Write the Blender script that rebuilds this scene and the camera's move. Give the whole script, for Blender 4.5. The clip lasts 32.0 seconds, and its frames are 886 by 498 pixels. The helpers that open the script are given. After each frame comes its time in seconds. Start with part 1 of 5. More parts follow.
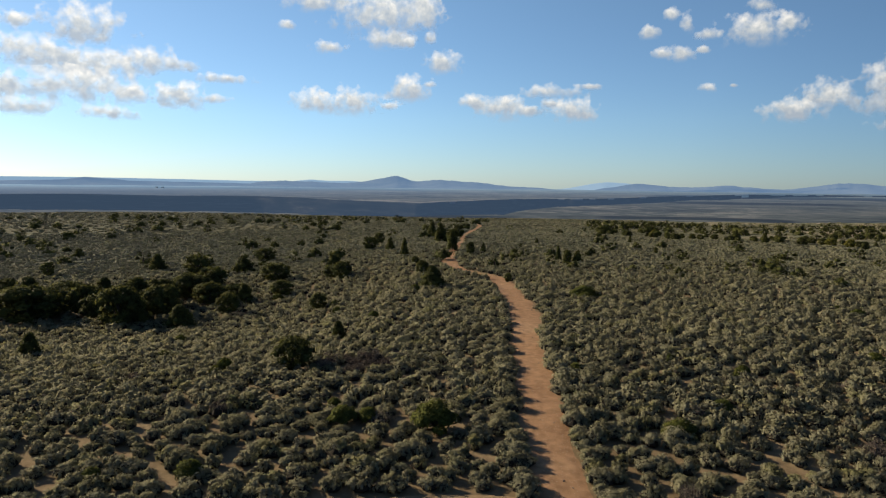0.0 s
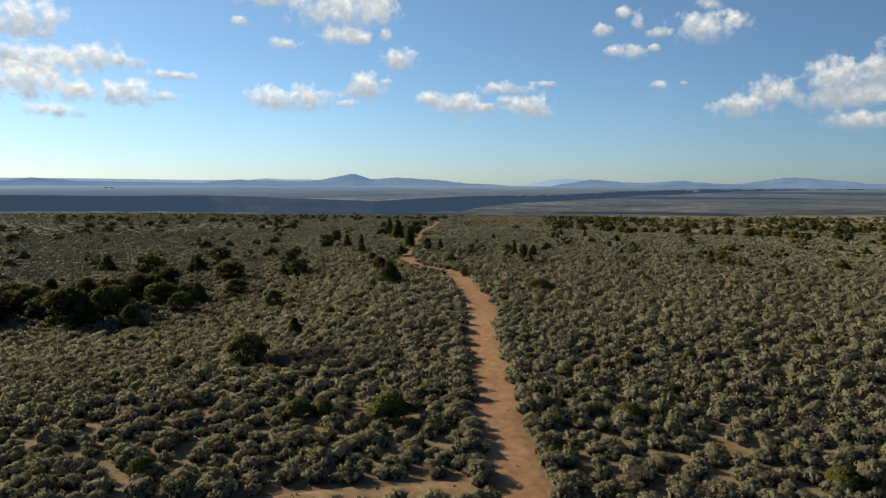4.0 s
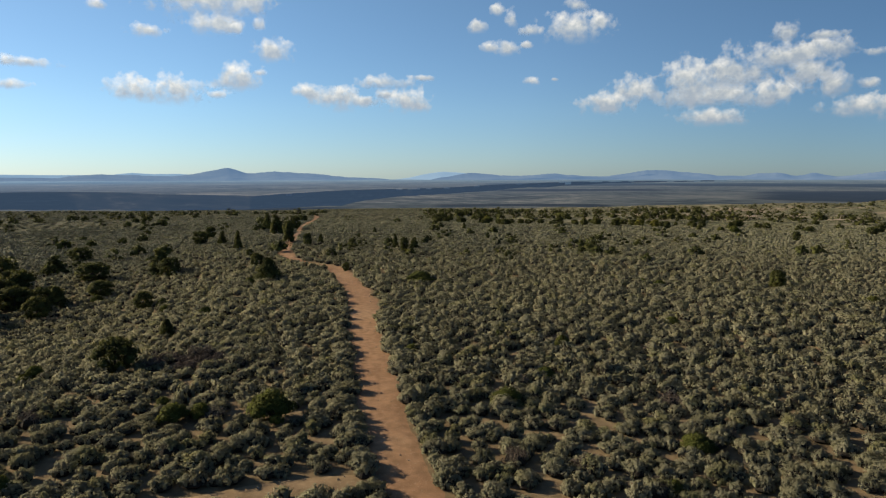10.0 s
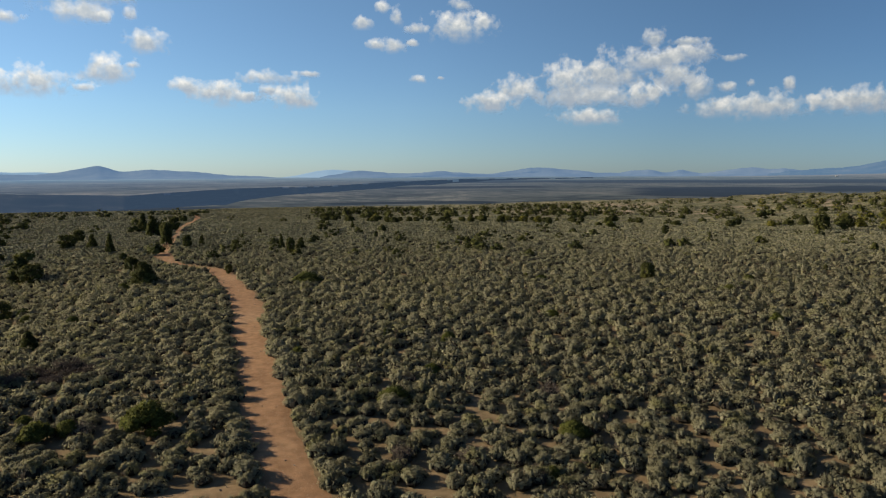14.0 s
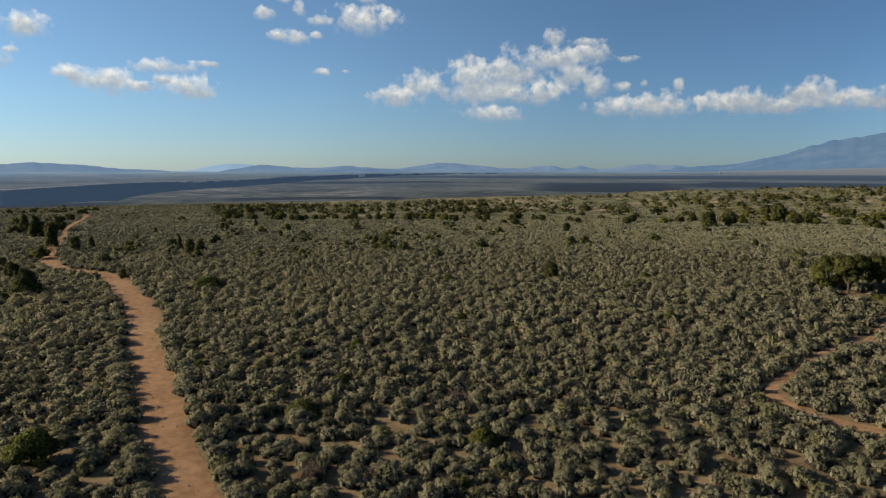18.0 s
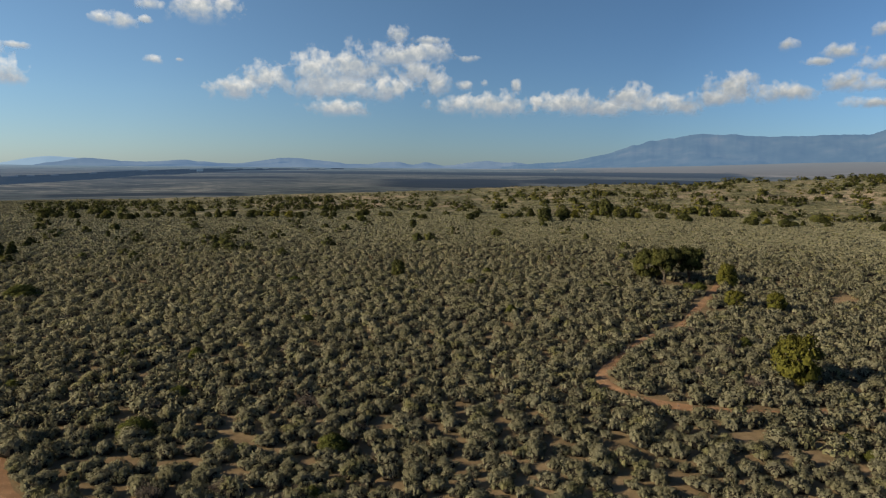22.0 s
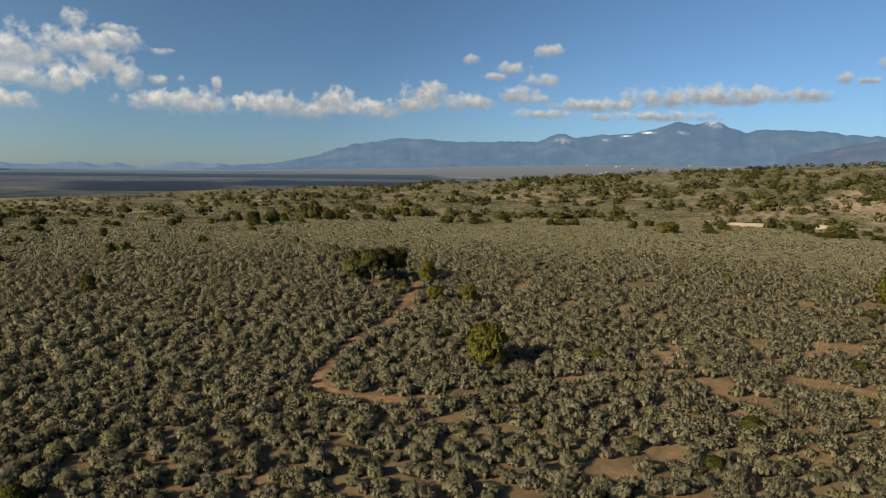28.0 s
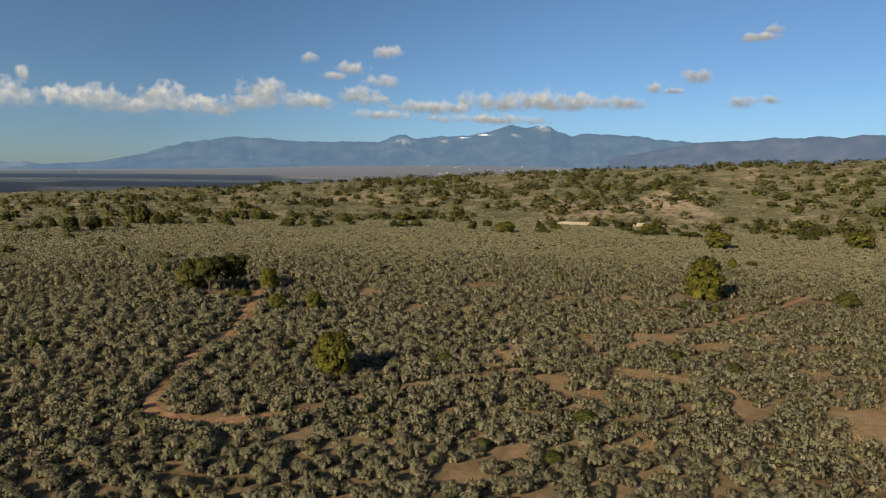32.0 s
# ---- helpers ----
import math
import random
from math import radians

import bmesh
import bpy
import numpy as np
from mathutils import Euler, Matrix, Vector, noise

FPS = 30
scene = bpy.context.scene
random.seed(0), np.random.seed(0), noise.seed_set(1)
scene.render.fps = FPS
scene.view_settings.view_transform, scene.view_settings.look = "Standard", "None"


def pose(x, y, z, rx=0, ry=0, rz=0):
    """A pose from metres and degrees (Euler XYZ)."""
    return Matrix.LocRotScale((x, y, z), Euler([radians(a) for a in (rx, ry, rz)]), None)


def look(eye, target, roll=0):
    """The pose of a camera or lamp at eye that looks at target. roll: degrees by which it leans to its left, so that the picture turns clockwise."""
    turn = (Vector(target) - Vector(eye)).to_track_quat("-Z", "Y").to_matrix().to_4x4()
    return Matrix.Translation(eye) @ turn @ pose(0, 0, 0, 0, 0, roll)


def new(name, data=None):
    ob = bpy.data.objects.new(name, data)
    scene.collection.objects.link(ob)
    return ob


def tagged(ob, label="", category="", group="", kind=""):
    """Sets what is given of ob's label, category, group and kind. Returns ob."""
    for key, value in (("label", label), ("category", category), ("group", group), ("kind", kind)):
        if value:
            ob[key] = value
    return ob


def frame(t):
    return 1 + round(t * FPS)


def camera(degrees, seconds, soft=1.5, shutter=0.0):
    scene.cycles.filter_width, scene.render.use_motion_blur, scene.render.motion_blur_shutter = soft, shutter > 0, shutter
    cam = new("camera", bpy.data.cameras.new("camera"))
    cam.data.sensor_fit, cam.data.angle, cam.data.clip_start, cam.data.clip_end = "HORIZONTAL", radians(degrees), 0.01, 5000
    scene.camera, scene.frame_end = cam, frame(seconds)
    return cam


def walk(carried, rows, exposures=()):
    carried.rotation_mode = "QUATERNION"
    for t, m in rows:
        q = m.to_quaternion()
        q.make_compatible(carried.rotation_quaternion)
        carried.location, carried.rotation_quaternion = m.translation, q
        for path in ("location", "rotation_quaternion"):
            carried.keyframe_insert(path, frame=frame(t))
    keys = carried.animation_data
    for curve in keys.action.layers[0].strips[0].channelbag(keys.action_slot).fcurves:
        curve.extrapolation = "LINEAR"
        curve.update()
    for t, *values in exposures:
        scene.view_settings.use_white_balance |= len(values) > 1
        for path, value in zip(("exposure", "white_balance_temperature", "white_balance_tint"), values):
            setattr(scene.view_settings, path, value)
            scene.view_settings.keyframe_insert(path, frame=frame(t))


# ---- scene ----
cam = camera(65.93, 32.0, soft=1.2)
PATH = [
    (0, pose(-0.000, 0.000, 10.000, 84.481, -0.660, 0.064)),
    (0.5, pose(0.044, -0.031, 9.958, 84.460, -0.555, -0.359)),
    (1, pose(0.083, -0.062, 9.920, 84.450, -0.504, -0.771)),
    (1.5, pose(0.117, -0.100, 9.888, 84.414, -0.422, -1.136)),
    (2, pose(0.147, -0.145, 9.875, 84.390, -0.346, -1.676)),
    (2.5, pose(0.167, -0.194, 9.863, 84.366, -0.291, -2.315)),
    (3, pose(0.186, -0.239, 9.848, 84.354, -0.241, -2.934)),
    (3.5, pose(0.206, -0.277, 9.830, 84.331, -0.214, -3.276)),
    (5.5, pose(0.252, -0.358, 9.756, 84.159, 0.005, -4.784)),
    (6, pose(0.245, -0.397, 9.765, 84.119, 0.014, -5.888)),
    (6.5, pose(0.239, -0.435, 9.785, 84.064, 0.036, -7.095)),
    (7, pose(0.234, -0.471, 9.811, 84.006, 0.015, -8.109)),
    (7.5, pose(0.232, -0.498, 9.829, 83.967, 0.042, -9.086)),
    (8, pose(0.232, -0.518, 9.839, 83.902, 0.052, -9.993)),
    (8.5, pose(0.242, -0.529, 9.847, 83.847, 0.075, -10.812)),
    (9, pose(0.256, -0.534, 9.856, 83.803, 0.138, -11.676)),
    (9.5, pose(0.274, -0.545, 9.845, 83.784, 0.109, -12.547)),
    (10, pose(0.295, -0.562, 9.822, 83.768, 0.118, -13.417)),
    (10.5, pose(0.319, -0.584, 9.804, 83.745, 0.103, -14.459)),
    (11, pose(0.347, -0.604, 9.795, 83.715, 0.129, -15.587)),
    (11.5, pose(0.388, -0.626, 9.791, 83.707, 0.140, -16.850)),
    (12, pose(0.440, -0.652, 9.792, 83.716, 0.192, -17.945)),
    (12.5, pose(0.484, -0.690, 9.799, 83.679, 0.232, -19.040)),
    (13, pose(0.504, -0.739, 9.813, 83.642, 0.297, -20.018)),
    (13.5, pose(0.506, -0.785, 9.861, 83.607, 0.288, -21.369)),
    (14, pose(0.494, -0.824, 9.944, 83.542, 0.263, -22.674)),
    (14.5, pose(0.474, -0.857, 10.046, 83.496, 0.230, -23.719)),
    (16.5, pose(0.437, -0.724, 10.394, 83.272, 0.008, -27.759)),
    (17, pose(0.448, -0.698, 10.450, 83.230, -0.001, -28.624)),
    (17.5, pose(0.466, -0.668, 10.506, 83.174, -0.023, -29.495)),
    (18, pose(0.496, -0.640, 10.561, 83.108, -0.091, -30.469)),
    (18.5, pose(0.539, -0.626, 10.608, 83.069, -0.150, -31.641)),
    (19, pose(0.573, -0.645, 10.651, 83.029, -0.263, -33.105)),
    (19.5, pose(0.588, -0.673, 10.694, 82.993, -0.384, -34.688)),
    (20, pose(0.593, -0.690, 10.734, 82.939, -0.398, -36.209)),
    (20.5, pose(0.595, -0.685, 10.771, 82.928, -0.521, -37.616)),
    (21, pose(0.601, -0.669, 10.796, 82.880, -0.635, -39.290)),
    (21.5, pose(0.601, -0.660, 10.812, 82.841, -0.650, -41.113)),
    (22, pose(0.585, -0.674, 10.835, 82.824, -0.614, -43.199)),
    (22.5, pose(0.559, -0.709, 10.850, 82.825, -0.618, -45.387)),
    (23, pose(0.527, -0.756, 10.853, 82.819, -0.680, -47.584)),
    (23.5, pose(0.484, -0.796, 10.850, 82.821, -0.674, -49.436)),
    (24, pose(0.440, -0.825, 10.856, 82.840, -0.764, -51.386)),
    (24.5, pose(0.395, -0.846, 10.867, 82.862, -0.735, -53.515)),
    (26.5, pose(0.326, -0.876, 10.950, 83.048, -0.801, -61.133)),
    (27, pose(0.347, -0.877, 11.000, 83.117, -0.872, -63.185)),
    (27.5, pose(0.367, -0.868, 11.058, 83.195, -0.954, -65.332)),
    (28, pose(0.388, -0.867, 11.125, 83.280, -0.963, -67.191)),
    (28.5, pose(0.413, -0.870, 11.197, 83.348, -0.997, -68.962)),
    (29, pose(0.438, -0.866, 11.264, 83.377, -1.106, -70.706)),
    (29.5, pose(0.469, -0.838, 11.332, 83.390, -1.100, -72.517)),
    (30, pose(0.500, -0.812, 11.401, 83.433, -1.048, -74.375)),
    (30.5, pose(0.528, -0.798, 11.449, 83.416, -1.080, -76.183)),
    (31, pose(0.558, -0.786, 11.483, 83.460, -1.165, -77.807)),
    (31.5, pose(0.578, -0.763, 11.509, 83.490, -1.177, -79.190)),
    (32, pose(0.593, -0.730, 11.537, 83.537, -1.161, -80.312)),
]
walk(cam, PATH, [(0, 0.78, 6750, 9), (10, 0.73, 6650, 8), (20, 0.66, 6700, 8), (32, 0.62, 7150, 9)])

# ---- light and sky ----
SUN_AZ, SUN_EL = -60.0, 24.0
world = bpy.data.worlds.new("sky")
scene.world = world
world.use_nodes = True
wn = world.node_tree
sky_tex = wn.nodes.new("ShaderNodeTexSky")
sky_tex.sky_type = "NISHITA"
sky_tex.sun_disc = False
sky_tex.sun_elevation = radians(SUN_EL)
sky_tex.sun_rotation = radians(SUN_AZ)
sky_tex.altitude = 2100
sky_tex.air_density = 1.0
sky_tex.dust_density = 0.8
sky_tex.ozone_density = 3.0
sun = new("sun", bpy.data.lights.new("sun", "SUN"))
sun.data.energy, sun.data.angle, sun.data.color = 5.0, radians(0.5), (1.0, 0.87, 0.66)
sun_dir = Vector((math.sin(radians(SUN_AZ)), math.cos(radians(SUN_AZ)), math.tan(radians(SUN_EL)))).normalized()
sun.matrix_world = look((0, 0, 0), -sun_dir)


def build_sky():
    """Clear sky, with a brighter aureole of haze towards the sun and blue multiply scattered light near the horizon."""
    way = wn.nodes.new("ShaderNodeTexCoord").outputs["Generated"]
    dot = wn.nodes.new("ShaderNodeVectorMath")
    dot.operation = "DOT_PRODUCT"
    wn.links.new(way, dot.inputs[0])
    dot.inputs[1].default_value = sun_dir
    sep = wn.nodes.new("ShaderNodeSeparateXYZ")
    wn.links.new(way, sep.inputs[0])
    half = math_node(wn, "MULTIPLY_ADD", dot.outputs["Value"], 0.5)
    half.node.inputs[2].default_value = 0.5
    glow = ramp(wn, half, [(0.0, (0.76, 0.84, 0.92)), (0.14, (0.74, 0.82, 0.9)), (0.3, (0.6, 0.65, 0.7)), (0.42, (0.7, 0.73, 0.75)), (0.6, (1.05, 1.03, 1.0)), (0.8, (1.2, 1.16, 1.1)), (1.0, (1.2, 1.12, 1.05))])
    tint = ramp(wn, sep.outputs[2], [(0.0, (0.66, 0.8, 1.02)), (0.09, (0.83, 0.97, 1.1)), (0.25, (0.96, 1.09, 1.14)), (1.0, (1.0, 1.05, 1.08))])
    col = mix(wn, 1.0, mix(wn, 1.0, sky_tex.outputs[0], glow, "MULTIPLY"), tint, "MULTIPLY")
    wn.links.new(col, wn.nodes["Background"].inputs[0])
    wn.nodes["Background"].inputs[1].default_value = 0.064




# ---- materials ----
def material(name, rough=0.85, shine=0.05):
    m = bpy.data.materials.new(name)
    m.use_nodes = True
    b = m.node_tree.nodes["Principled BSDF"]
    b.inputs["Roughness"].default_value = rough
    b.inputs["Specular IOR Level"].default_value = shine
    return m, m.node_tree, b


def node(nt, kind, **values):
    n = nt.nodes.new(kind)
    for key, value in values.items():
        n.inputs[key.replace("_", " ")].default_value = value
    return n


def noise_tex(nt, scale, detail=4.0, coord=None, rough=0.55):
    n = node(nt, "ShaderNodeTexNoise", Scale=scale, Detail=detail, Roughness=rough)
    if coord is None:
        coord = nt.nodes.new("ShaderNodeNewGeometry").outputs["Position"]
    nt.links.new(coord, n.inputs["Vector"])
    return n.outputs["Fac"]


def ramp(nt, fac, stops):
    n = nt.nodes.new("ShaderNodeValToRGB")
    els = n.color_ramp.elements
    while len(els) < len(stops):
        els.new(0.5)
    for e, (p, c) in zip(els, stops):
        e.position, e.color = p, (*c, 1) if len(c) == 3 else c
    nt.links.new(fac, n.inputs["Fac"])
    return n.outputs["Color"]


def mix(nt, fac, a, b, blend="MIX"):
    n = nt.nodes.new("ShaderNodeMix")
    n.data_type, n.blend_type = "RGBA", blend
    for sock, v in ((n.inputs[0], fac), (n.inputs[6], a), (n.inputs[7], b)):
        if isinstance(v, bpy.types.NodeSocket):
            nt.links.new(v, sock)
        else:
            sock.default_value = v if isinstance(v, float) else (*v, 1)
    return n.outputs[2]


def math_node(nt, op, a, b=0.0, clamp=False):
    n = nt.nodes.new("ShaderNodeMath")
    n.operation, n.use_clamp = op, clamp
    for sock, v in zip(n.inputs, (a, b)):
        if isinstance(v, bpy.types.NodeSocket):
            nt.links.new(v, sock)
        else:
            sock.default_value = v
    return n.outputs[0]


def bumped(nt, b, fac, strength, dist):
    n = node(nt, "ShaderNodeBump", Strength=strength, Distance=dist)
    nt.links.new(fac, n.inputs["Height"])
    nt.links.new(n.outputs[0], b.inputs["Normal"])


def soil_material(name, dark, mid, pale, pebble):
    """Sandy soil with broad stains, grain and scattered pebbles."""
    m, nt, b = material(name, 0.95)
    broad = ramp(nt, noise_tex(nt, 0.12, 5), [(0.3, dark), (0.5, mid), (0.72, pale)])
    fine = ramp(nt, noise_tex(nt, 2.3, 6), [(0.3, (0.7, 0.68, 0.66)), (0.7, (1.15, 1.12, 1.1))])
    col = mix(nt, 1.0, broad, fine, "MULTIPLY")
    v = node(nt, "ShaderNodeTexVoronoi", Scale=9.0)
    nt.links.new(nt.nodes.new("ShaderNodeNewGeometry").outputs["Position"], v.inputs["Vector"])
    spots = ramp(nt, v.outputs["Distance"], [(0.12, (1, 1, 1)), (0.22, (0, 0, 0))])
    col = mix(nt, math_node(nt, "MULTIPLY", spots, 0.55), col, pebble)
    nt.links.new(col, b.inputs["Base Color"])
    bumped(nt, b, noise_tex(nt, 9, 6, rough=0.7), 0.5, 0.04)
    return m


def leaf_material(name, stops, patch, island=0.35, thin=0.3, soft=True):
    """Foliage that varies from plant to plant and from sprig to sprig; fine leaves share the roundness of their tuft."""
    m, nt, b = material(name, 0.8)
    col = ramp(nt, noise_tex(nt, patch, 3.0), stops)
    geo = nt.nodes.new("ShaderNodeNewGeometry")
    tone = ramp(nt, geo.outputs["Random Per Island"], [(0.0, (1 - island,) * 3), (1.0, (1 + island,) * 3)])
    col = mix(nt, 1.0, col, tone, "MULTIPLY")
    nt.links.new(col, b.inputs["Base Color"])
    facing = None
    if soft:
        lean = nt.nodes.new("ShaderNodeAttribute")
        lean.attribute_name = "lean"
        turn = nt.nodes.new("ShaderNodeVectorTransform")
        turn.vector_type, turn.convert_from, turn.convert_to = "NORMAL", "OBJECT", "WORLD"
        nt.links.new(lean.outputs["Vector"], turn.inputs[0])
        facing = turn.outputs[0]
        nt.links.new(facing, b.inputs["Normal"])
    if thin:
        glow = nt.nodes.new("ShaderNodeBsdfTranslucent")
        nt.links.new(mix(nt, 1.0, col, (1.0, 1.01, 0.85), "MULTIPLY"), glow.inputs[0])
        if facing:
            nt.links.new(facing, glow.inputs["Normal"])
        both = node(nt, "ShaderNodeMixShader", Fac=thin)
        nt.links.new(b.outputs[0], both.inputs[1])
        nt.links.new(glow.outputs[0], both.inputs[2])
        out = [n for n in nt.nodes if n.type == "OUTPUT_MATERIAL"][0]
        nt.links.new(both.outputs[0], out.inputs[0])
    return m


def bark_material(name, a, c):
    m, nt, b = material(name, 0.9)
    n = noise_tex(nt, 18, 5)
    nt.links.new(ramp(nt, n, [(0.3, a), (0.7, c)]), b.inputs["Base Color"])
    bumped(nt, b, n, 0.6, 0.02)
    return m


build_sky()
SOILS = (("sand", (0.17, 0.118, 0.068), (0.23, 0.16, 0.093), (0.29, 0.21, 0.13)),
         ("litter", (0.115, 0.084, 0.049), (0.165, 0.12, 0.07), (0.22, 0.162, 0.098)),
         ("steppe", (0.06, 0.058, 0.033), (0.083, 0.079, 0.045), (0.115, 0.104, 0.061)),
         ("slope", (0.086, 0.088, 0.05), (0.118, 0.115, 0.067), (0.3, 0.24, 0.17)),
         ("hummock", (0.2, 0.16, 0.11), (0.27, 0.215, 0.155), (0.33, 0.265, 0.195)))


def ground_material():
    """Sandy soil, litter under the shrubs, grassy steppe and the sandy slope; where each lies is stored on the ground."""
    m, nt, b = material("sandy_desert_soil", 0.95)
    geo = nt.nodes.new("ShaderNodeNewGeometry").outputs["Position"]
    broad, grit = noise_tex(nt, 0.12, 5, geo), noise_tex(nt, 2.3, 6, geo)
    col = None
    for name, dark, mid, pale in SOILS:
        shade = ramp(nt, broad, [(0.3, dark), (0.5, mid), (0.72, pale)])
        if col is None:
            col = shade
            continue
        where = nt.nodes.new("ShaderNodeAttribute")
        where.attribute_name = name
        cover = math_node(nt, "MULTIPLY_ADD", where.outputs["Fac"], 2.4)
        nt.links.new(math_node(nt, "SUBTRACT", math_node(nt, "MULTIPLY", grit, 3.0), 2.2), cover.node.inputs[2])
        cover.node.use_clamp = True
        col = mix(nt, cover, col, shade)
    fine = ramp(nt, grit, [(0.3, (0.7, 0.68, 0.66)), (0.7, (1.15, 1.12, 1.1))])
    col = mix(nt, 1.0, col, fine, "MULTIPLY")
    v = node(nt, "ShaderNodeTexVoronoi", Scale=9.0)
    nt.links.new(geo, v.inputs["Vector"])
    spots = ramp(nt, v.outputs["Distance"], [(0.1, (1, 1, 1)), (0.2, (0, 0, 0))])
    col = mix(nt, math_node(nt, "MULTIPLY", spots, 0.45), col, (0.25, 0.2, 0.14))
    nt.links.new(col, b.inputs["Base Color"])
    bumped(nt, b, noise_tex(nt, 9, 6, geo, 0.7), 0.5, 0.04)
    return m


GROUND = ground_material()
SOIL = soil_material("red_sandy_soil", *SOILS[0][1:], (0.326, 0.259, 0.185))
TRAIL = soil_material("trodden_trail_soil", (0.215, 0.122, 0.068), (0.262, 0.155, 0.087), (0.31, 0.197, 0.117), (0.36, 0.28, 0.21))
PALE = soil_material("pale_sand", (0.29, 0.24, 0.18), (0.34, 0.29, 0.22), (0.4, 0.34, 0.265), (0.34, 0.29, 0.22))
SAGE = leaf_material("sage_leaves", [(0.28, (0.136, 0.126, 0.075)), (0.42, (0.184, 0.171, 0.105)), (0.54, (0.218, 0.203, 0.135)), (0.66, (0.177, 0.167, 0.079)), (0.8, (0.212, 0.175, 0.105))], 0.55, 0.2, 0.31)
# twig wood, darkened to near-black so shrub cores stand in for shade
TWIG_SHADE = bark_material("sage_twig_shade", (0.013, 0.011, 0.008), (0.042, 0.034, 0.026))
JUNIPER = leaf_material("juniper_leaves", [(0.3, (0.042, 0.046, 0.016)), (0.55, (0.07, 0.072, 0.022)), (0.75, (0.112, 0.106, 0.03))], 0.5)
PINYON = leaf_material("pinyon_needles", [(0.3, (0.08, 0.08, 0.017)), (0.55, (0.122, 0.115, 0.023)), (0.8, (0.16, 0.144, 0.03))], 0.7)
SHRUB = leaf_material("green_shrub_leaves", [(0.3, (0.055, 0.064, 0.017)), (0.55, (0.085, 0.09, 0.022)), (0.8, (0.115, 0.115, 0.03))], 0.7)
BARK = bark_material("juniper_bark", (0.035, 0.027, 0.021), (0.085, 0.07, 0.056))
STONE = bark_material("basalt_stone", (0.118, 0.096, 0.081), (0.252, 0.207, 0.17))
DEADWOOD = leaf_material("dry_grey_brown_twigs", [(0.3, (0.075, 0.056, 0.045)), (0.55, (0.115, 0.088, 0.07)), (0.8, (0.15, 0.118, 0.092))], 0.8, 0.35, 0.05, False)
STRAW = leaf_material("dry_grass", [(0.3, (0.207, 0.155, 0.074)), (0.7, (0.311, 0.252, 0.126))], 1.0, soft=False)


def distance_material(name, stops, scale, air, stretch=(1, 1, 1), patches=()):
    """Land kilometres away: broad patches of cover, with the blue haze before it painted in as emission."""
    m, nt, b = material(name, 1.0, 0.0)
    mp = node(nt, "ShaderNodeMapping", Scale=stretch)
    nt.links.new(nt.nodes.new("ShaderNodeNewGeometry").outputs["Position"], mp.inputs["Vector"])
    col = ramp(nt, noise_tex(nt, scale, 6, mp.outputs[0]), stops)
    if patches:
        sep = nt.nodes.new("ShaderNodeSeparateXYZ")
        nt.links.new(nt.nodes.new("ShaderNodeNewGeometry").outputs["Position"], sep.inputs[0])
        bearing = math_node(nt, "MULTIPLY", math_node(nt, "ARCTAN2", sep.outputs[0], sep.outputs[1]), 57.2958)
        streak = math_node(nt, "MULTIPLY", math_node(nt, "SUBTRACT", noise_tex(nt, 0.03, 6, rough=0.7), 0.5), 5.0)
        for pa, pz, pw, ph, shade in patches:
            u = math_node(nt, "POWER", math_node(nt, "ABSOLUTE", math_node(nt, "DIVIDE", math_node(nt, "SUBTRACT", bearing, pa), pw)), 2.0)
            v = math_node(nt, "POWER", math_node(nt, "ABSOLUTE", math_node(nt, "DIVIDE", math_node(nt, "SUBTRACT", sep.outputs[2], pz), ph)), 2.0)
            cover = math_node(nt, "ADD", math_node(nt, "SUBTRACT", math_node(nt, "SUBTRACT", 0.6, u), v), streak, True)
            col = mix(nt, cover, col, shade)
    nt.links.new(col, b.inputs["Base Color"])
    # blue haze put on the land itself as a faint glow
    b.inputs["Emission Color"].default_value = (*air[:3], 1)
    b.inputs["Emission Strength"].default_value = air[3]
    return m


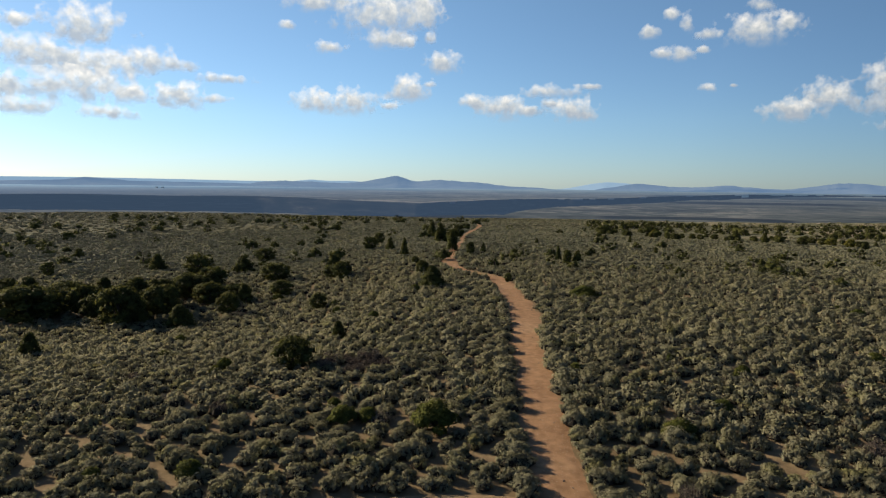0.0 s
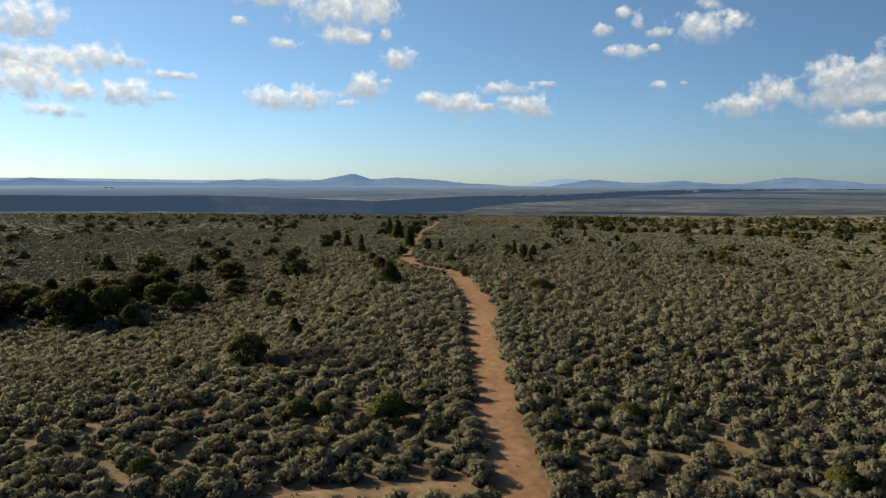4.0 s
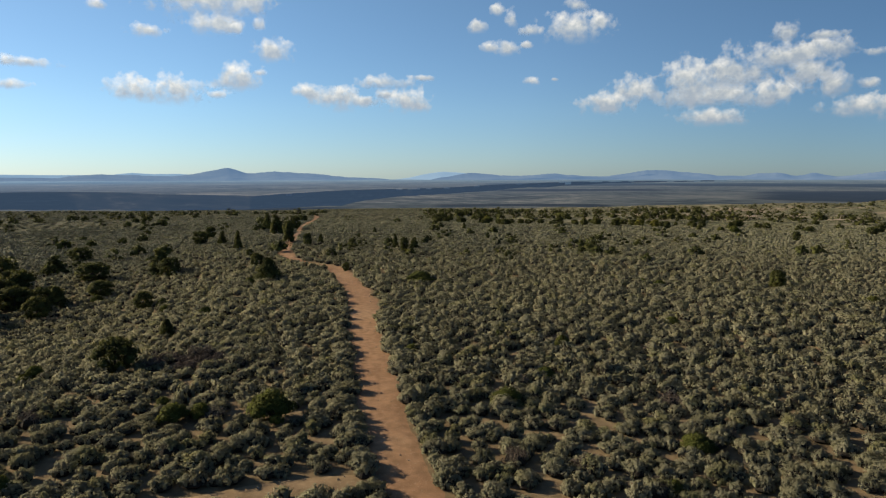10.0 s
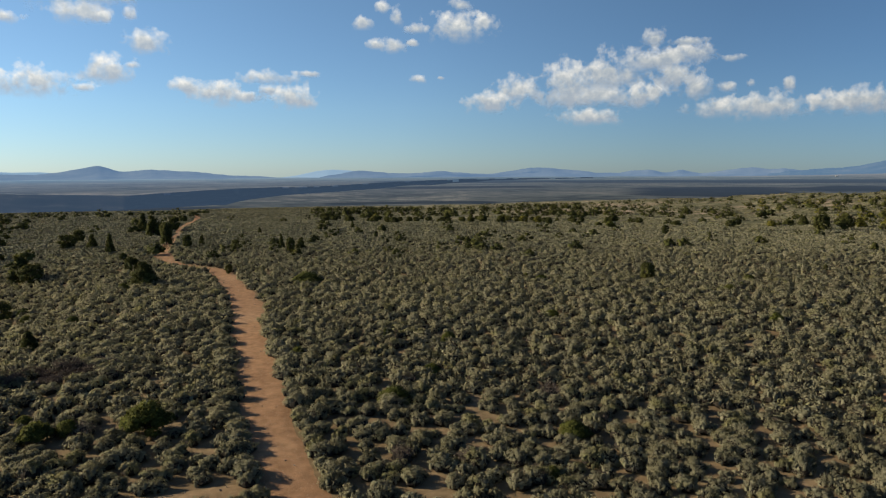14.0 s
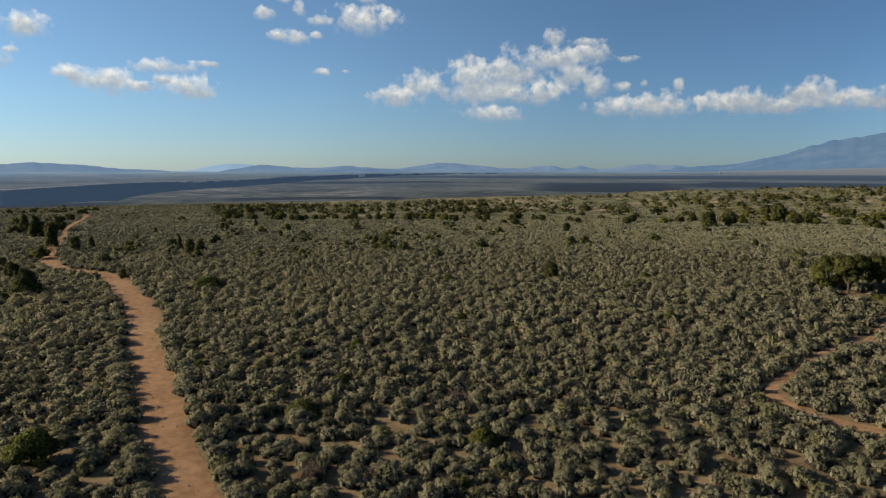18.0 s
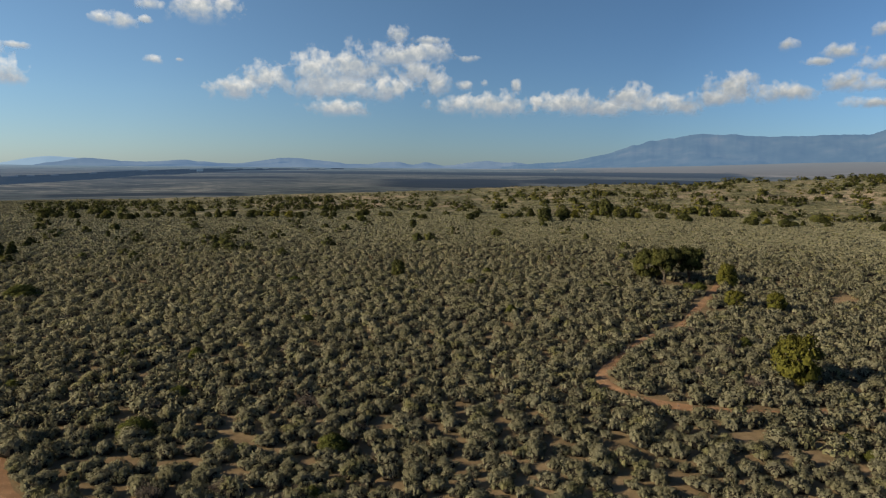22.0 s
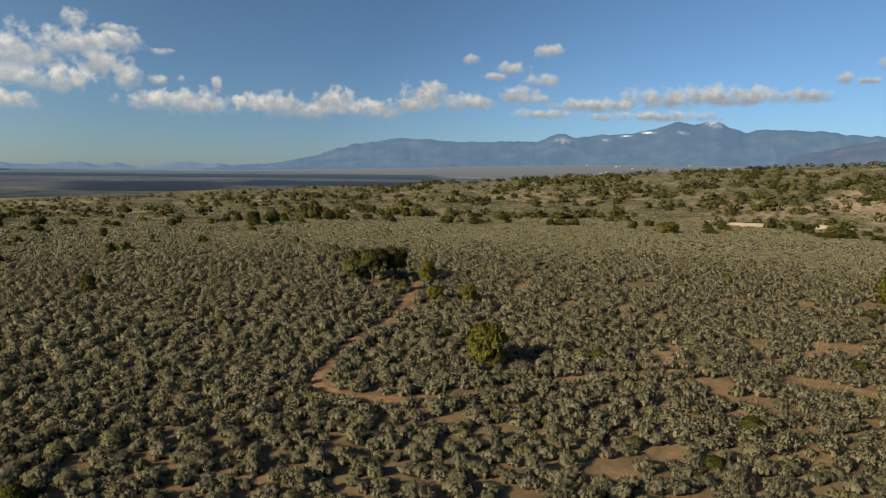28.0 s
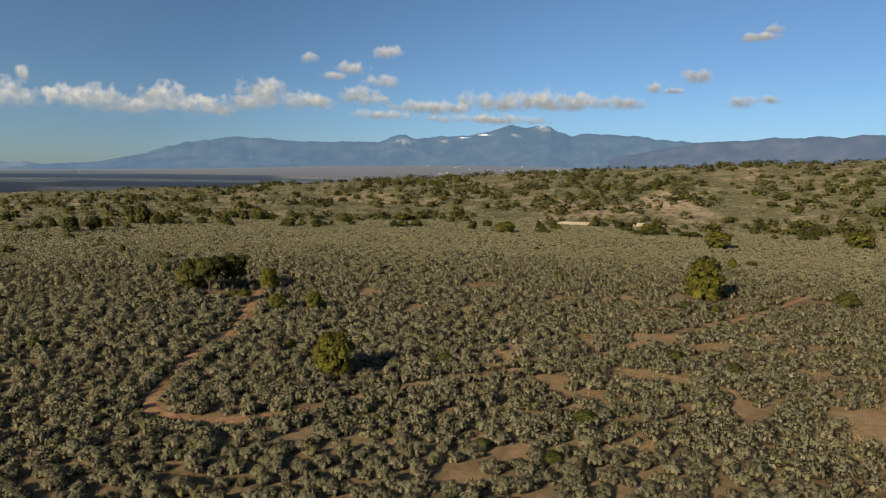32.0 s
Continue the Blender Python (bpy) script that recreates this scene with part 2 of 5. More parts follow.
def far_plain_material():
    """Sage plain, dark bands of woodland and painted cloud shadow, pale rims and fans kilometres away; where they lie
    is stored on the ground, their edges fray. Haze is put into the emission.
    """
    m, nt, b = material("far_sage_plain", 1.0, 0.0)
    geo = nt.nodes.new("ShaderNodeNewGeometry").outputs["Position"]
    broad, fine = noise_tex(nt, 0.005, 6, geo, 0.62), noise_tex(nt, 0.035, 4, geo, 0.6)
    blend = math_node(nt, "ADD", math_node(nt, "MULTIPLY", broad, 0.55), math_node(nt, "MULTIPLY", fine, 0.45))
    col = ramp(nt, blend, [(0.36, (0.024, 0.029, 0.024)), (0.46, (0.052, 0.057, 0.048)), (0.55, (0.08, 0.083, 0.07)), (0.66, (0.128, 0.123, 0.102))])
    for name, shade, fray in (("fan", (0.115, 0.1, 0.082), 1.3), ("pale", (0.19, 0.178, 0.148), 1.7), ("woods_and_shade", (0.012, 0.015, 0.013), 1.5)):
        where = nt.nodes.new("ShaderNodeAttribute")
        where.attribute_name = name
        ragged = math_node(nt, "MULTIPLY", math_node(nt, "SUBTRACT", blend, 0.5), fray * 4.0)
        cover = math_node(nt, "MULTIPLY_ADD", where.outputs["Fac"], 3.0)
        nt.links.new(math_node(nt, "SUBTRACT", ragged, 1.5), cover.node.inputs[2])
        cover.node.use_clamp = True
        col = mix(nt, math_node(nt, "MULTIPLY", cover, 0.88), col, shade)
    nt.links.new(col, b.inputs["Base Color"])
    # haze painted as emission: bluer with distance, stronger towards the sun
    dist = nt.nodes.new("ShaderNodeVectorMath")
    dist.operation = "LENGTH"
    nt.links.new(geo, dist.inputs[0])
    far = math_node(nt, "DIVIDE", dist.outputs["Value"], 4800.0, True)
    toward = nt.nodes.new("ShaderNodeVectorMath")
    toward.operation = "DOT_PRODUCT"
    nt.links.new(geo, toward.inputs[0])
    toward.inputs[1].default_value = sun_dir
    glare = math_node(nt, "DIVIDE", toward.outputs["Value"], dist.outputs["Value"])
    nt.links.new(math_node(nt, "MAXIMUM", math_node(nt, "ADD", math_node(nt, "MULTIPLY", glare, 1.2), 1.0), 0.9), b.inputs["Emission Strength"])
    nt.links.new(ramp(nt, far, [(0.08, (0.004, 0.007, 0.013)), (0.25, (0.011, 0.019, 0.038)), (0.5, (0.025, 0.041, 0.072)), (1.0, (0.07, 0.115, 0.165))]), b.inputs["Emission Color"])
    return m


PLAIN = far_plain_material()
# basalt wall with its shade painted near-black and haze as blue emission
CLIFF = distance_material("shaded_gorge_basalt", [(0.38, (0.006, 0.007, 0.008)), (0.52, (0.01, 0.01, 0.011)), (0.62, (0.017, 0.016, 0.015)), (0.74, (0.04, 0.035, 0.03))], 0.014, (0.14, 0.24, 0.41, 0.155), (1, 1, 9))
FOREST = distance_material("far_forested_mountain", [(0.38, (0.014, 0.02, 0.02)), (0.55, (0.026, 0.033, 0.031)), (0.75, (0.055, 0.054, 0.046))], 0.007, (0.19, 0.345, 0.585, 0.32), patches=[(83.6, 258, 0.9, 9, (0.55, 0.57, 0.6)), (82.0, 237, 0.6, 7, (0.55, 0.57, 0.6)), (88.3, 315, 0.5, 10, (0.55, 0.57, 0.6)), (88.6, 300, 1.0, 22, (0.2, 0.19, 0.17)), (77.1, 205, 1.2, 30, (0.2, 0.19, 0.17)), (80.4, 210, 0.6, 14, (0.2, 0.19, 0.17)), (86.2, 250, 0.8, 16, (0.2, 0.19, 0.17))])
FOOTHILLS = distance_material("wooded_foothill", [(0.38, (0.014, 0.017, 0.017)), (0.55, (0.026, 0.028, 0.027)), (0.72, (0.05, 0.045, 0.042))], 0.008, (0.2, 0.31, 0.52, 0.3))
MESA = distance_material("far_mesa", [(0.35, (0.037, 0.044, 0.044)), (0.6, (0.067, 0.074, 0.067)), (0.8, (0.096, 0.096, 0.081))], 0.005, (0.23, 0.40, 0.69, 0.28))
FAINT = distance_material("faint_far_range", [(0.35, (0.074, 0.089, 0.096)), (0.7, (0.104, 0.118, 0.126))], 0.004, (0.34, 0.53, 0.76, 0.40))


def cloud_material():
    m = bpy.data.materials.new("cumulus")
    m.use_nodes = True
    nt = m.node_tree
    nt.nodes.clear()
    uv = nt.nodes.new("ShaderNodeUVMap").outputs[0]
    length = nt.nodes.new("ShaderNodeVectorMath")
    length.operation = "LENGTH"
    nt.links.new(uv, length.inputs[0])
    sep = nt.nodes.new("ShaderNodeSeparateXYZ")
    nt.links.new(uv, sep.inputs[0])
    n1 = noise_tex(nt, 0.012, 5, rough=0.5)
    n3 = noise_tex(nt, 0.035, 4, rough=0.5)
    n2 = noise_tex(nt, 0.02, 5)
    dens = math_node(nt, "SUBTRACT", 1.2, length.outputs["Value"])
    dens = math_node(nt, "ADD", dens, math_node(nt, "ADD", math_node(nt, "MULTIPLY", math_node(nt, "SUBTRACT", n1, 0.5), 2.5), math_node(nt, "MULTIPLY", math_node(nt, "SUBTRACT", n3, 0.5), 0.7)))
    base = math_node(nt, "MULTIPLY", math_node(nt, "ADD", sep.outputs[1], 1.2), 1.5, True)
    alpha = math_node(nt, "MULTIPLY", math_node(nt, "SUBTRACT", dens, 0.03), 1.05, True)
    alpha = math_node(nt, "MULTIPLY", alpha, base)
    edge = math_node(nt, "SUBTRACT", 1.85, length.outputs["Value"], True)
    alpha = math_node(nt, "MULTIPLY", alpha, math_node(nt, "MULTIPLY", edge, 4.0, True))
    # cloud shade painted into the glow colour: greyer towards base and where dense
    tone = math_node(nt, "ADD", math_node(nt, "MULTIPLY", sep.outputs[1], 0.52), math_node(nt, "MULTIPLY", n2, 1.1))
    tone = math_node(nt, "SUBTRACT", tone, math_node(nt, "MULTIPLY", dens, 0.12))
    col = ramp(nt, tone, [(0.2, (0.34, 0.4, 0.48)), (0.52, (0.49, 0.525, 0.555)), (0.86, (0.77, 0.765, 0.75))])
    em = node(nt, "ShaderNodeEmission", Strength=1.0)
    unit = nt.nodes.new("ShaderNodeVectorMath")
    unit.operation = "NORMALIZE"
    nt.links.new(nt.nodes.new("ShaderNodeNewGeometry").outputs["Position"], unit.inputs[0])
    dot = nt.nodes.new("ShaderNodeVectorMath")
    dot.operation = "DOT_PRODUCT"
    nt.links.new(unit.outputs[0], dot.inputs[0])
    dot.inputs[1].default_value = sun_dir
    # sunlight on the clouds painted as glow, stronger towards the sun
    power = math_node(nt, "MULTIPLY_ADD", dot.outputs["Value"], 0.17)
    power.node.inputs[2].default_value = 0.66
    nt.links.new(power, em.inputs[1])
    nt.links.new(col, em.inputs[0])
    tr = nt.nodes.new("ShaderNodeBsdfTransparent")
    ms = nt.nodes.new("ShaderNodeMixShader")
    nt.links.new(alpha, ms.inputs[0])
    nt.links.new(tr.outputs[0], ms.inputs[1])
    nt.links.new(em.outputs[0], ms.inputs[2])
    out = nt.nodes.new("ShaderNodeOutputMaterial")
    nt.links.new(ms.outputs[0], out.inputs[0])
    return m


CLOUD = cloud_material()

# ---- shape of the land ----
RIM_AZ = (-180, -60, -33, -26, -12, 0, 5, 12, 20, 25, 30, 34, 38, 42.4, 51.5, 58.6, 63.3, 71.7, 90.4, 103, 113, 150, 180)
RIM_EL = (-2.3, -2.3, -2.56, -2.56, -2.87, -3.07, -3.0, -2.98, -3.0, -2.87, -2.72, -2.6, -2.46, -2.28, -1.86, -1.55, -1.42, -0.95, 0.24, 0.92, 1.48, 1.0, -2.3)
def sm(a, b, v):
    t = np.clip((v - a) / (b - a), 0, 1)
    return t * t * (3 - 2 * t)
def wobble(x, y, s):
    x, y = x / s, y / s
    return (np.sin(x * 1.7 + 1.3 * np.sin(y * 1.1)) + np.sin(y * 1.9 + 1.7 * np.sin(x * 0.8 + 2)) + 0.5 * np.sin(3.1 * x - 2.3 * y + 1)) / 2.5
def grain(x, y, scale, seed=0):
    """Smooth value noise between 0 and 1."""
    x, y = np.asarray(x) / scale + 100.3 * seed, np.asarray(y) / scale - 57.7 * seed
    i, j = np.floor(x), np.floor(y)
    u, v = x - i, y - j
    u, v = u * u * (3 - 2 * u), v * v * (3 - 2 * v)

    def h(a, b):
        s = np.sin(a * 127.1 + b * 311.7 + seed * 74.7) * 43758.5453
        return s - np.floor(s)
    return (h(i, j) * (1 - u) + h(i + 1, j) * u) * (1 - v) + (h(i, j + 1) * (1 - u) + h(i + 1, j + 1) * u) * v


def fbm(x, y, scale, seed=0, octaves=4):
    total, amp = 0, 0.5
    for k in range(octaves):
        total = total + amp * grain(x, y, scale / 2 ** k, seed + k)
        amp /= 2
    return total / (1 - 0.5 ** octaves)


def gorge(az):
    bends = (-60, -33, -15, -9, -2, 5, 10, 15, 22, 27, 40)
    far = np.interp(az, bends, (1800, 1800, 1600, 1330, 1200, 1500, 1750, 1900, 2900, 3400, 4200))
    wide = np.interp(az, bends, (900, 900, 800, 590, 460, 720, 680, 600, 1000, 800, 100))
    jag = fbm(az * 10, 0 * az, 14, 51) - 0.5
    return far * (1 + 0.08 * jag * sm(-6, 6, az) + 0.01 * (fbm(az * 10, 0 * az, 9, 52) - 0.5)), wide * (1 + 0.1 * jag)


def foot(az):
    """How far off the flat field ends and the slope begins."""
    return np.interp(az, (14, 24, 53, 70, 90), (195, 168, 160, 178, 195))
def height(x, y):
    x, y = np.asarray(x, float), np.asarray(y, float)
    r = np.hypot(x, y)
    az = np.degrees(np.arctan2(x, y))
    z = -0.018 * np.clip(r - 45, 0, 160)
    z = z - 2.2 * sm(-3, -14, az) * sm(28, 62, r) * (1 - sm(150, 300, r))
    top = 10.8 + 350 * np.tan(np.radians(np.interp(az, RIM_AZ, RIM_EL)))
    k = sm(foot(az), 345, r)
    z = z * (1 - k) + top * k
    rough = sm(185, 240, r) * sm(15, 40, az)
    z = z + (0.16 * wobble(x, y, 9) + 0.3 * wobble(x + 40, y, 31)) * sm(8, 30, r) * (1 - 0.6 * sm(200, 400, r))
    z = z + rough * (1 - sm(320, 420, r)) * (0.8 * wobble(x, y, 17) + 0.4 * wobble(x, y + 9, 6))
    far, wide = gorge(az)
    plain = -25 + 1.5 * wobble(x, y, 140) - 70 * sm(far - wide, far - wide + 120, r) * (1 - sm(far - 60, far, r)) * (1 - sm(34, 42, az)) * (1 - 0.72 * sm(-4, 0, az) * (1 - sm(11, 16, az)) * sm(0.3, 0.36, (r - far + wide) / wide) * (1 - sm(0.44, 0.52, (r - far + wide) / wide)))
    plain = plain + 78 * sm(2000, 4300, r) * sm(42, 86, az) * (1 - sm(120, 150, az))
    k = sm(342, 545, r)
    return z * (1 - k) + plain * k


def sage_cover(x, y):
    """How thickly sagebrush stands at a place, 0 to 1."""
    r, az = np.hypot(x, y), np.degrees(np.arctan2(x, y))
    open_ground = 0.12 + 0.14 * sm(32, 75, az) * (1 - sm(60, 150, r)) + 0.13 * sm(66, 92, az) * (1 - sm(45, 115, r)) + (0.36 - 0.26 * sm(42, 68, az)) * sm(12, 20, az) * sm(foot(az), foot(az) + 10, r)
    fine = 0.4 + 0.2 * sm(68, 95, az) * (1 - sm(70, 120, r))
    n = (1 - fine) * fbm(x, y, 7.5, 11) + fine * fbm(x, y, 2.6, 17)
    return sm(open_ground - 0.05, open_ground + 0.09, n)


def mesh_of(name, verts, faces, mats, index=None, smooth=False, lean=None):
    """A mesh from arrays of points and of triangles or quads; lean: the way each point of a plant faces."""
    verts, faces = np.asarray(verts, np.float32), np.asarray(faces, np.int32)
    me = bpy.data.meshes.new(name)
    n, k = faces.shape
    me.vertices.add(len(verts))
    me.vertices.foreach_set("co", verts.ravel())
    me.loops.add(n * k)
    me.loops.foreach_set("vertex_index", faces.ravel())
    me.polygons.add(n)
    me.polygons.foreach_set("loop_start", np.arange(0, n * k, k, dtype=np.int32))
    for m in mats:
        me.materials.append(m)
    if index is not None:
        me.polygons.foreach_set("material_index", np.asarray(index, np.int32))
    me.polygons.foreach_set("use_smooth", np.full(n, smooth))
    me.update(calc_edges=True)
    if lean is not None:
        me.attributes.new("lean", "FLOAT_VECTOR", "POINT").data.foreach_set("vector", np.asarray(lean, np.float32).ravel())
    return me


def part(name, me, parent, label=""):
    ob = new(name, me)
    ob.parent = parent
    return tagged(ob, label) if label else ob


def grid_faces(nu, nv, wrap=False):
    i, j = np.meshgrid(np.arange(nu - 1), np.arange(nv if wrap else nv - 1), indexing="ij")
    j2 = (j + 1) % nv
    return np.stack([i * nv + j, (i + 1) * nv + j, (i + 1) * nv + j2, i * nv + j2], -1).reshape(-1, 4)


def build_ground():
    """One sheet of rings round the hovering camera's ground point, out to the horizon."""
    inner = np.concatenate([np.linspace(0.0005, 18, 10), np.geomspace(18.8, 600, 140)])
    azs = np.concatenate([np.arange(-50, 130, 0.5), np.arange(130, 310, 4.0)])
    bearing = (azs + 180) % 360 - 180
    cut, wide = gorge(bearing)
    rows = [np.full_like(azs, r) for r in inner]
    marks = [612 + 0 * azs, cut - wide, cut - wide + 120, cut - 60, cut, cut + 110, 4850 + 0 * azs]
    for a, b, n in zip(marks, marks[1:], (40, 6, 14, 8, 5, 60)):
        rows += [a * (b / a) ** t for t in np.linspace(0, 1, n, endpoint=False)]
    rows.append(marks[-1])
    rr, aa = np.array(rows), np.radians(np.tile(azs, (len(rows), 1)))
    shift = 0.6 * np.clip(1 - rr / 18, 0, 1)
    x, y = rr * np.sin(aa) - shift, rr * np.cos(aa) - shift
    z = height(x, y)
    faces = grid_faces(len(rows), len(azs), True)[:, ::-1]

    def mean(v):
        return np.asarray(v).ravel()[faces].mean(1)
    fr, fa = mean(np.hypot(x, y)), mean((np.degrees(aa) + 180) % 360 - 180)
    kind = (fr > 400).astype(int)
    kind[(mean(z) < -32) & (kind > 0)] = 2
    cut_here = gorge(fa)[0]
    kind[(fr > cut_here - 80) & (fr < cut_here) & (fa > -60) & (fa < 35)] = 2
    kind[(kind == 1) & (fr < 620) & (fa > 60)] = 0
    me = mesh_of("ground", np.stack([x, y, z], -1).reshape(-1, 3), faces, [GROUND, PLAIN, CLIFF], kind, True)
    az2, cut2, wide2 = np.tile(bearing, (len(rows), 1)), np.tile(cut, (len(rows), 1)), np.tile(wide, (len(rows), 1))

    def band(a0, a1, r0, r1, ends=3.0, soft=0.12):
        """A strip of land between two bearings and two distances, 0 to 1."""
        return sm(a0, a0 + ends, az2) * (1 - sm(a1 - ends, a1, az2)) * sm(r0 * (1 - soft), r0, rr) * (1 - sm(r1, r1 * (1 + soft), rr))
    # dark bands: woodland, and cloud shadow painted into the plain's colour
    woods_and_shade = 0.95 * band(14, 70, 2150, 2700, 5, 0.06) + band(33, 55, 1020, 1500, 9) + 0.9 * band(49, 72, 1340, 1720, 4, 0.07) + 0.85 * band(15, 34, 1480, 1600, 4, 0.05)
    woods_and_shade = woods_and_shade + 0.9 * band(10, 30, 735, 800, 4, 0.04) + 0.8 * band(-12, 9, 660, 740, 4, 0.06) + 0.5 * band(-50, 6, 3000, 3300, 6) + 0.55 * band(-60, -14, 1750, 2600, 8) + 0.55 * band(20, 62, 3200, 3500, 5, 0.05)
    rim = sm(cut2 - 8, cut2 + 4, rr) * (1 - sm(cut2 + 70, cut2 + 110, rr)) * sm(-16, -10, az2) * (1 - sm(16, 22, az2))
    rim = 0.62 * rim + 0.5 * band(-8, 30, 800, 1150, 6) * (rr < cut2 - wide2 * 0.3) + 0.5 * band(56, 130, 2300, 2700, 8) + 0.3 * band(12, 40, 640, 735, 6)
    fans = sm(46, 62, az2 + 14 * sm(2800, 4600, rr)) * (1 - sm(130, 150, az2)) * sm(1900, 2700, rr)
    litter = sm(0.35, 0.9, sage_cover(x, y)) * (1 - 0.4 * sm(85, 110, rr))
    steppe = sm(78, 105, rr)
    slope = sm(foot(az2) - 4, foot(az2) + 8, rr) * sm(12, 22, az2)
    hummock = 0.75 * band(22, 48, 205, 290, 5) * sm(0.42, 0.6, fbm(x, y, 22, 63)) + 0.7 * band(46, 112, 195, 270, 6) * sm(0.5, 0.66, fbm(x, y, 18, 64))
    for name, v in (("hummock", hummock), ("litter", litter), ("steppe", steppe), ("slope", slope), ("woods_and_shade", woods_and_shade), ("pale", rim), ("fan", fans)):
        me.attributes.new(name, "FLOAT", "POINT").data.foreach_set("value", np.clip(v, 0, 1).astype(np.float32).ravel())
    tagged(new("ground", me), "dry reddish sandy ground of a high desert plateau", "ground", kind="structure")


build_ground()

# ---- trails ----
MAIN_TRAIL = [(3.6, 4, 1.5), (3.9, 14, 1.5), (4.0, 21.1, 1.5), (4.1, 25.6, 1.55), (4.5, 31.4, 1.75), (5.0, 37.9, 1.7), (5.4, 43.8, 1.7), (6.1, 49.6, 1.9), (6.4, 52.9, 2.0), (6.4, 60.0, 1.9), (6.4, 68.4, 1.85),
              (6.2, 75.8, 1.6), (5.2, 79.4, 1.5), (2.9, 84.0, 1.2), (1.5, 88.8, 1.4), (0.9, 95.4, 1.8), (1.2, 105.9, 1.2), (3.6, 132, 1.0), (5.4, 161.5, 1.1), (10.7, 205.1, 1.2), (12, 240, 1.2)]
SIDE_TRAIL = [(66, 29, 0.50), (60.2, 26.8, 0.55), (53.2, 24.5, 0.55), (47.5, 22.7, 0.50), (43.3, 21.4, 0.53), (39.9, 21.2, 0.53), (37.2, 20.8, 0.50), (34.3, 20.0, 0.49), (31.8, 19.2, 0.55), (29.6, 18.2, 0.69),
              (28.5, 16.6, 0.83), (28.4, 15.0, 0.74), (29.2, 12.9, 0.69), (31.2, 10.5, 0.65), (34.1, 8.4, 0.60), (37.5, 5.1, 0.55), (40.5, 1.1, 0.55), (46, -4, 0.50), (54, -10, 0.46), (64, -18, 0.50), (80, -30, 0.55)]
FAR_TRACK = [(205, 5, 1.5), (202, -12, 2.5), (203, -29, 2.0), (199, -48, 1.8), (178, -62, 1.8), (150, -75, 1.8)]
CROSS_PATH = [(-7, 19.0, 0.6), (-3, 20.0, 0.7), (0.5, 20.5, 0.8), (3.5, 20.2, 0.8)]


def spline(points, step):
    """A smooth line through points, as rows of x, y and width."""
    p = np.array([points[0], *points, points[-1]], float)
    rows = []
    for a, b, c, d in zip(p, p[1:], p[2:], p[3:]):
        n = max(2, int(np.hypot(*(c - b)[:2]) / step))
        t = np.linspace(0, 1, n, endpoint=False)[:, None]
        rows.append(0.5 * (2 * b + (c - a) * t + (2 * a - 5 * b + 4 * c - d) * t ** 2 + (3 * b - a - 3 * c + d) * t ** 3))
    return np.concatenate(rows)


def trail(name, points, mat, label, sink=0.05):
    rows = spline(points, 0.45)
    way = np.gradient(rows[:, :2], axis=0)
    way /= np.linalg.norm(way, axis=1)[:, None]
    side = np.stack([way[:, 1], -way[:, 0]], 1)
    across = np.array([-0.8, -0.48, -0.26, 0, 0.26, 0.48, 0.8])
    lift = np.array([-0.05, 0.03, 0.025, 0.03, 0.025, 0.03, -0.05])
    rag = 1 + 0.5 * (fbm(rows[:, 0], rows[:, 1], 1.6, 3)[:, None] - 0.5) * np.sign(across)
    rag = rag + 0.3 * (fbm(rows[:, 0] + 9 * np.sign(across)[:, None].T[0][0], rows[:, 1], 0.8, 5)[:, None] - 0.5)
    off = across * rows[:, 2:3] * rag
    x = rows[:, :1] + side[:, :1] * off
    y = rows[:, 1:2] + side[:, 1:] * off
    z = height(x, y) + lift + 0.02 * (fbm(x, y, 0.7, 8) - 0.5)
    me = mesh_of(name, np.stack([x, y, z], -1).reshape(-1, 3), grid_faces(len(rows), 7), [mat], None, True)
    tagged(new(name, me), label, "trail", kind="structure")


trail("trail_main", MAIN_TRAIL, TRAIL, "trodden reddish dirt hiking trail through sagebrush")
trail("trail_side", SIDE_TRAIL, TRAIL, "narrow dirt side path bending through sagebrush")
trail("trail_cross", CROSS_PATH, SOIL, "short faint dirt path joining the trail")
trail("track_far", FAR_TRACK, PALE, "pale sandy track at the foot of the slope")
LINES = np.concatenate([spline(p, 0.5) for p in (MAIN_TRAIL, SIDE_TRAIL, CROSS_PATH, FAR_TRACK)])


def clear_of_trails(x, y, margin=0.24):
    ok = np.ones(len(x), bool)
    for s in range(0, len(x), 4000):
        d = np.hypot(x[s:s + 4000, None] - LINES[:, 0], y[s:s + 4000, None] - LINES[:, 1]) - LINES[:, 2] / 2
        ok[s:s + 4000] = d.min(1) > margin
    return ok


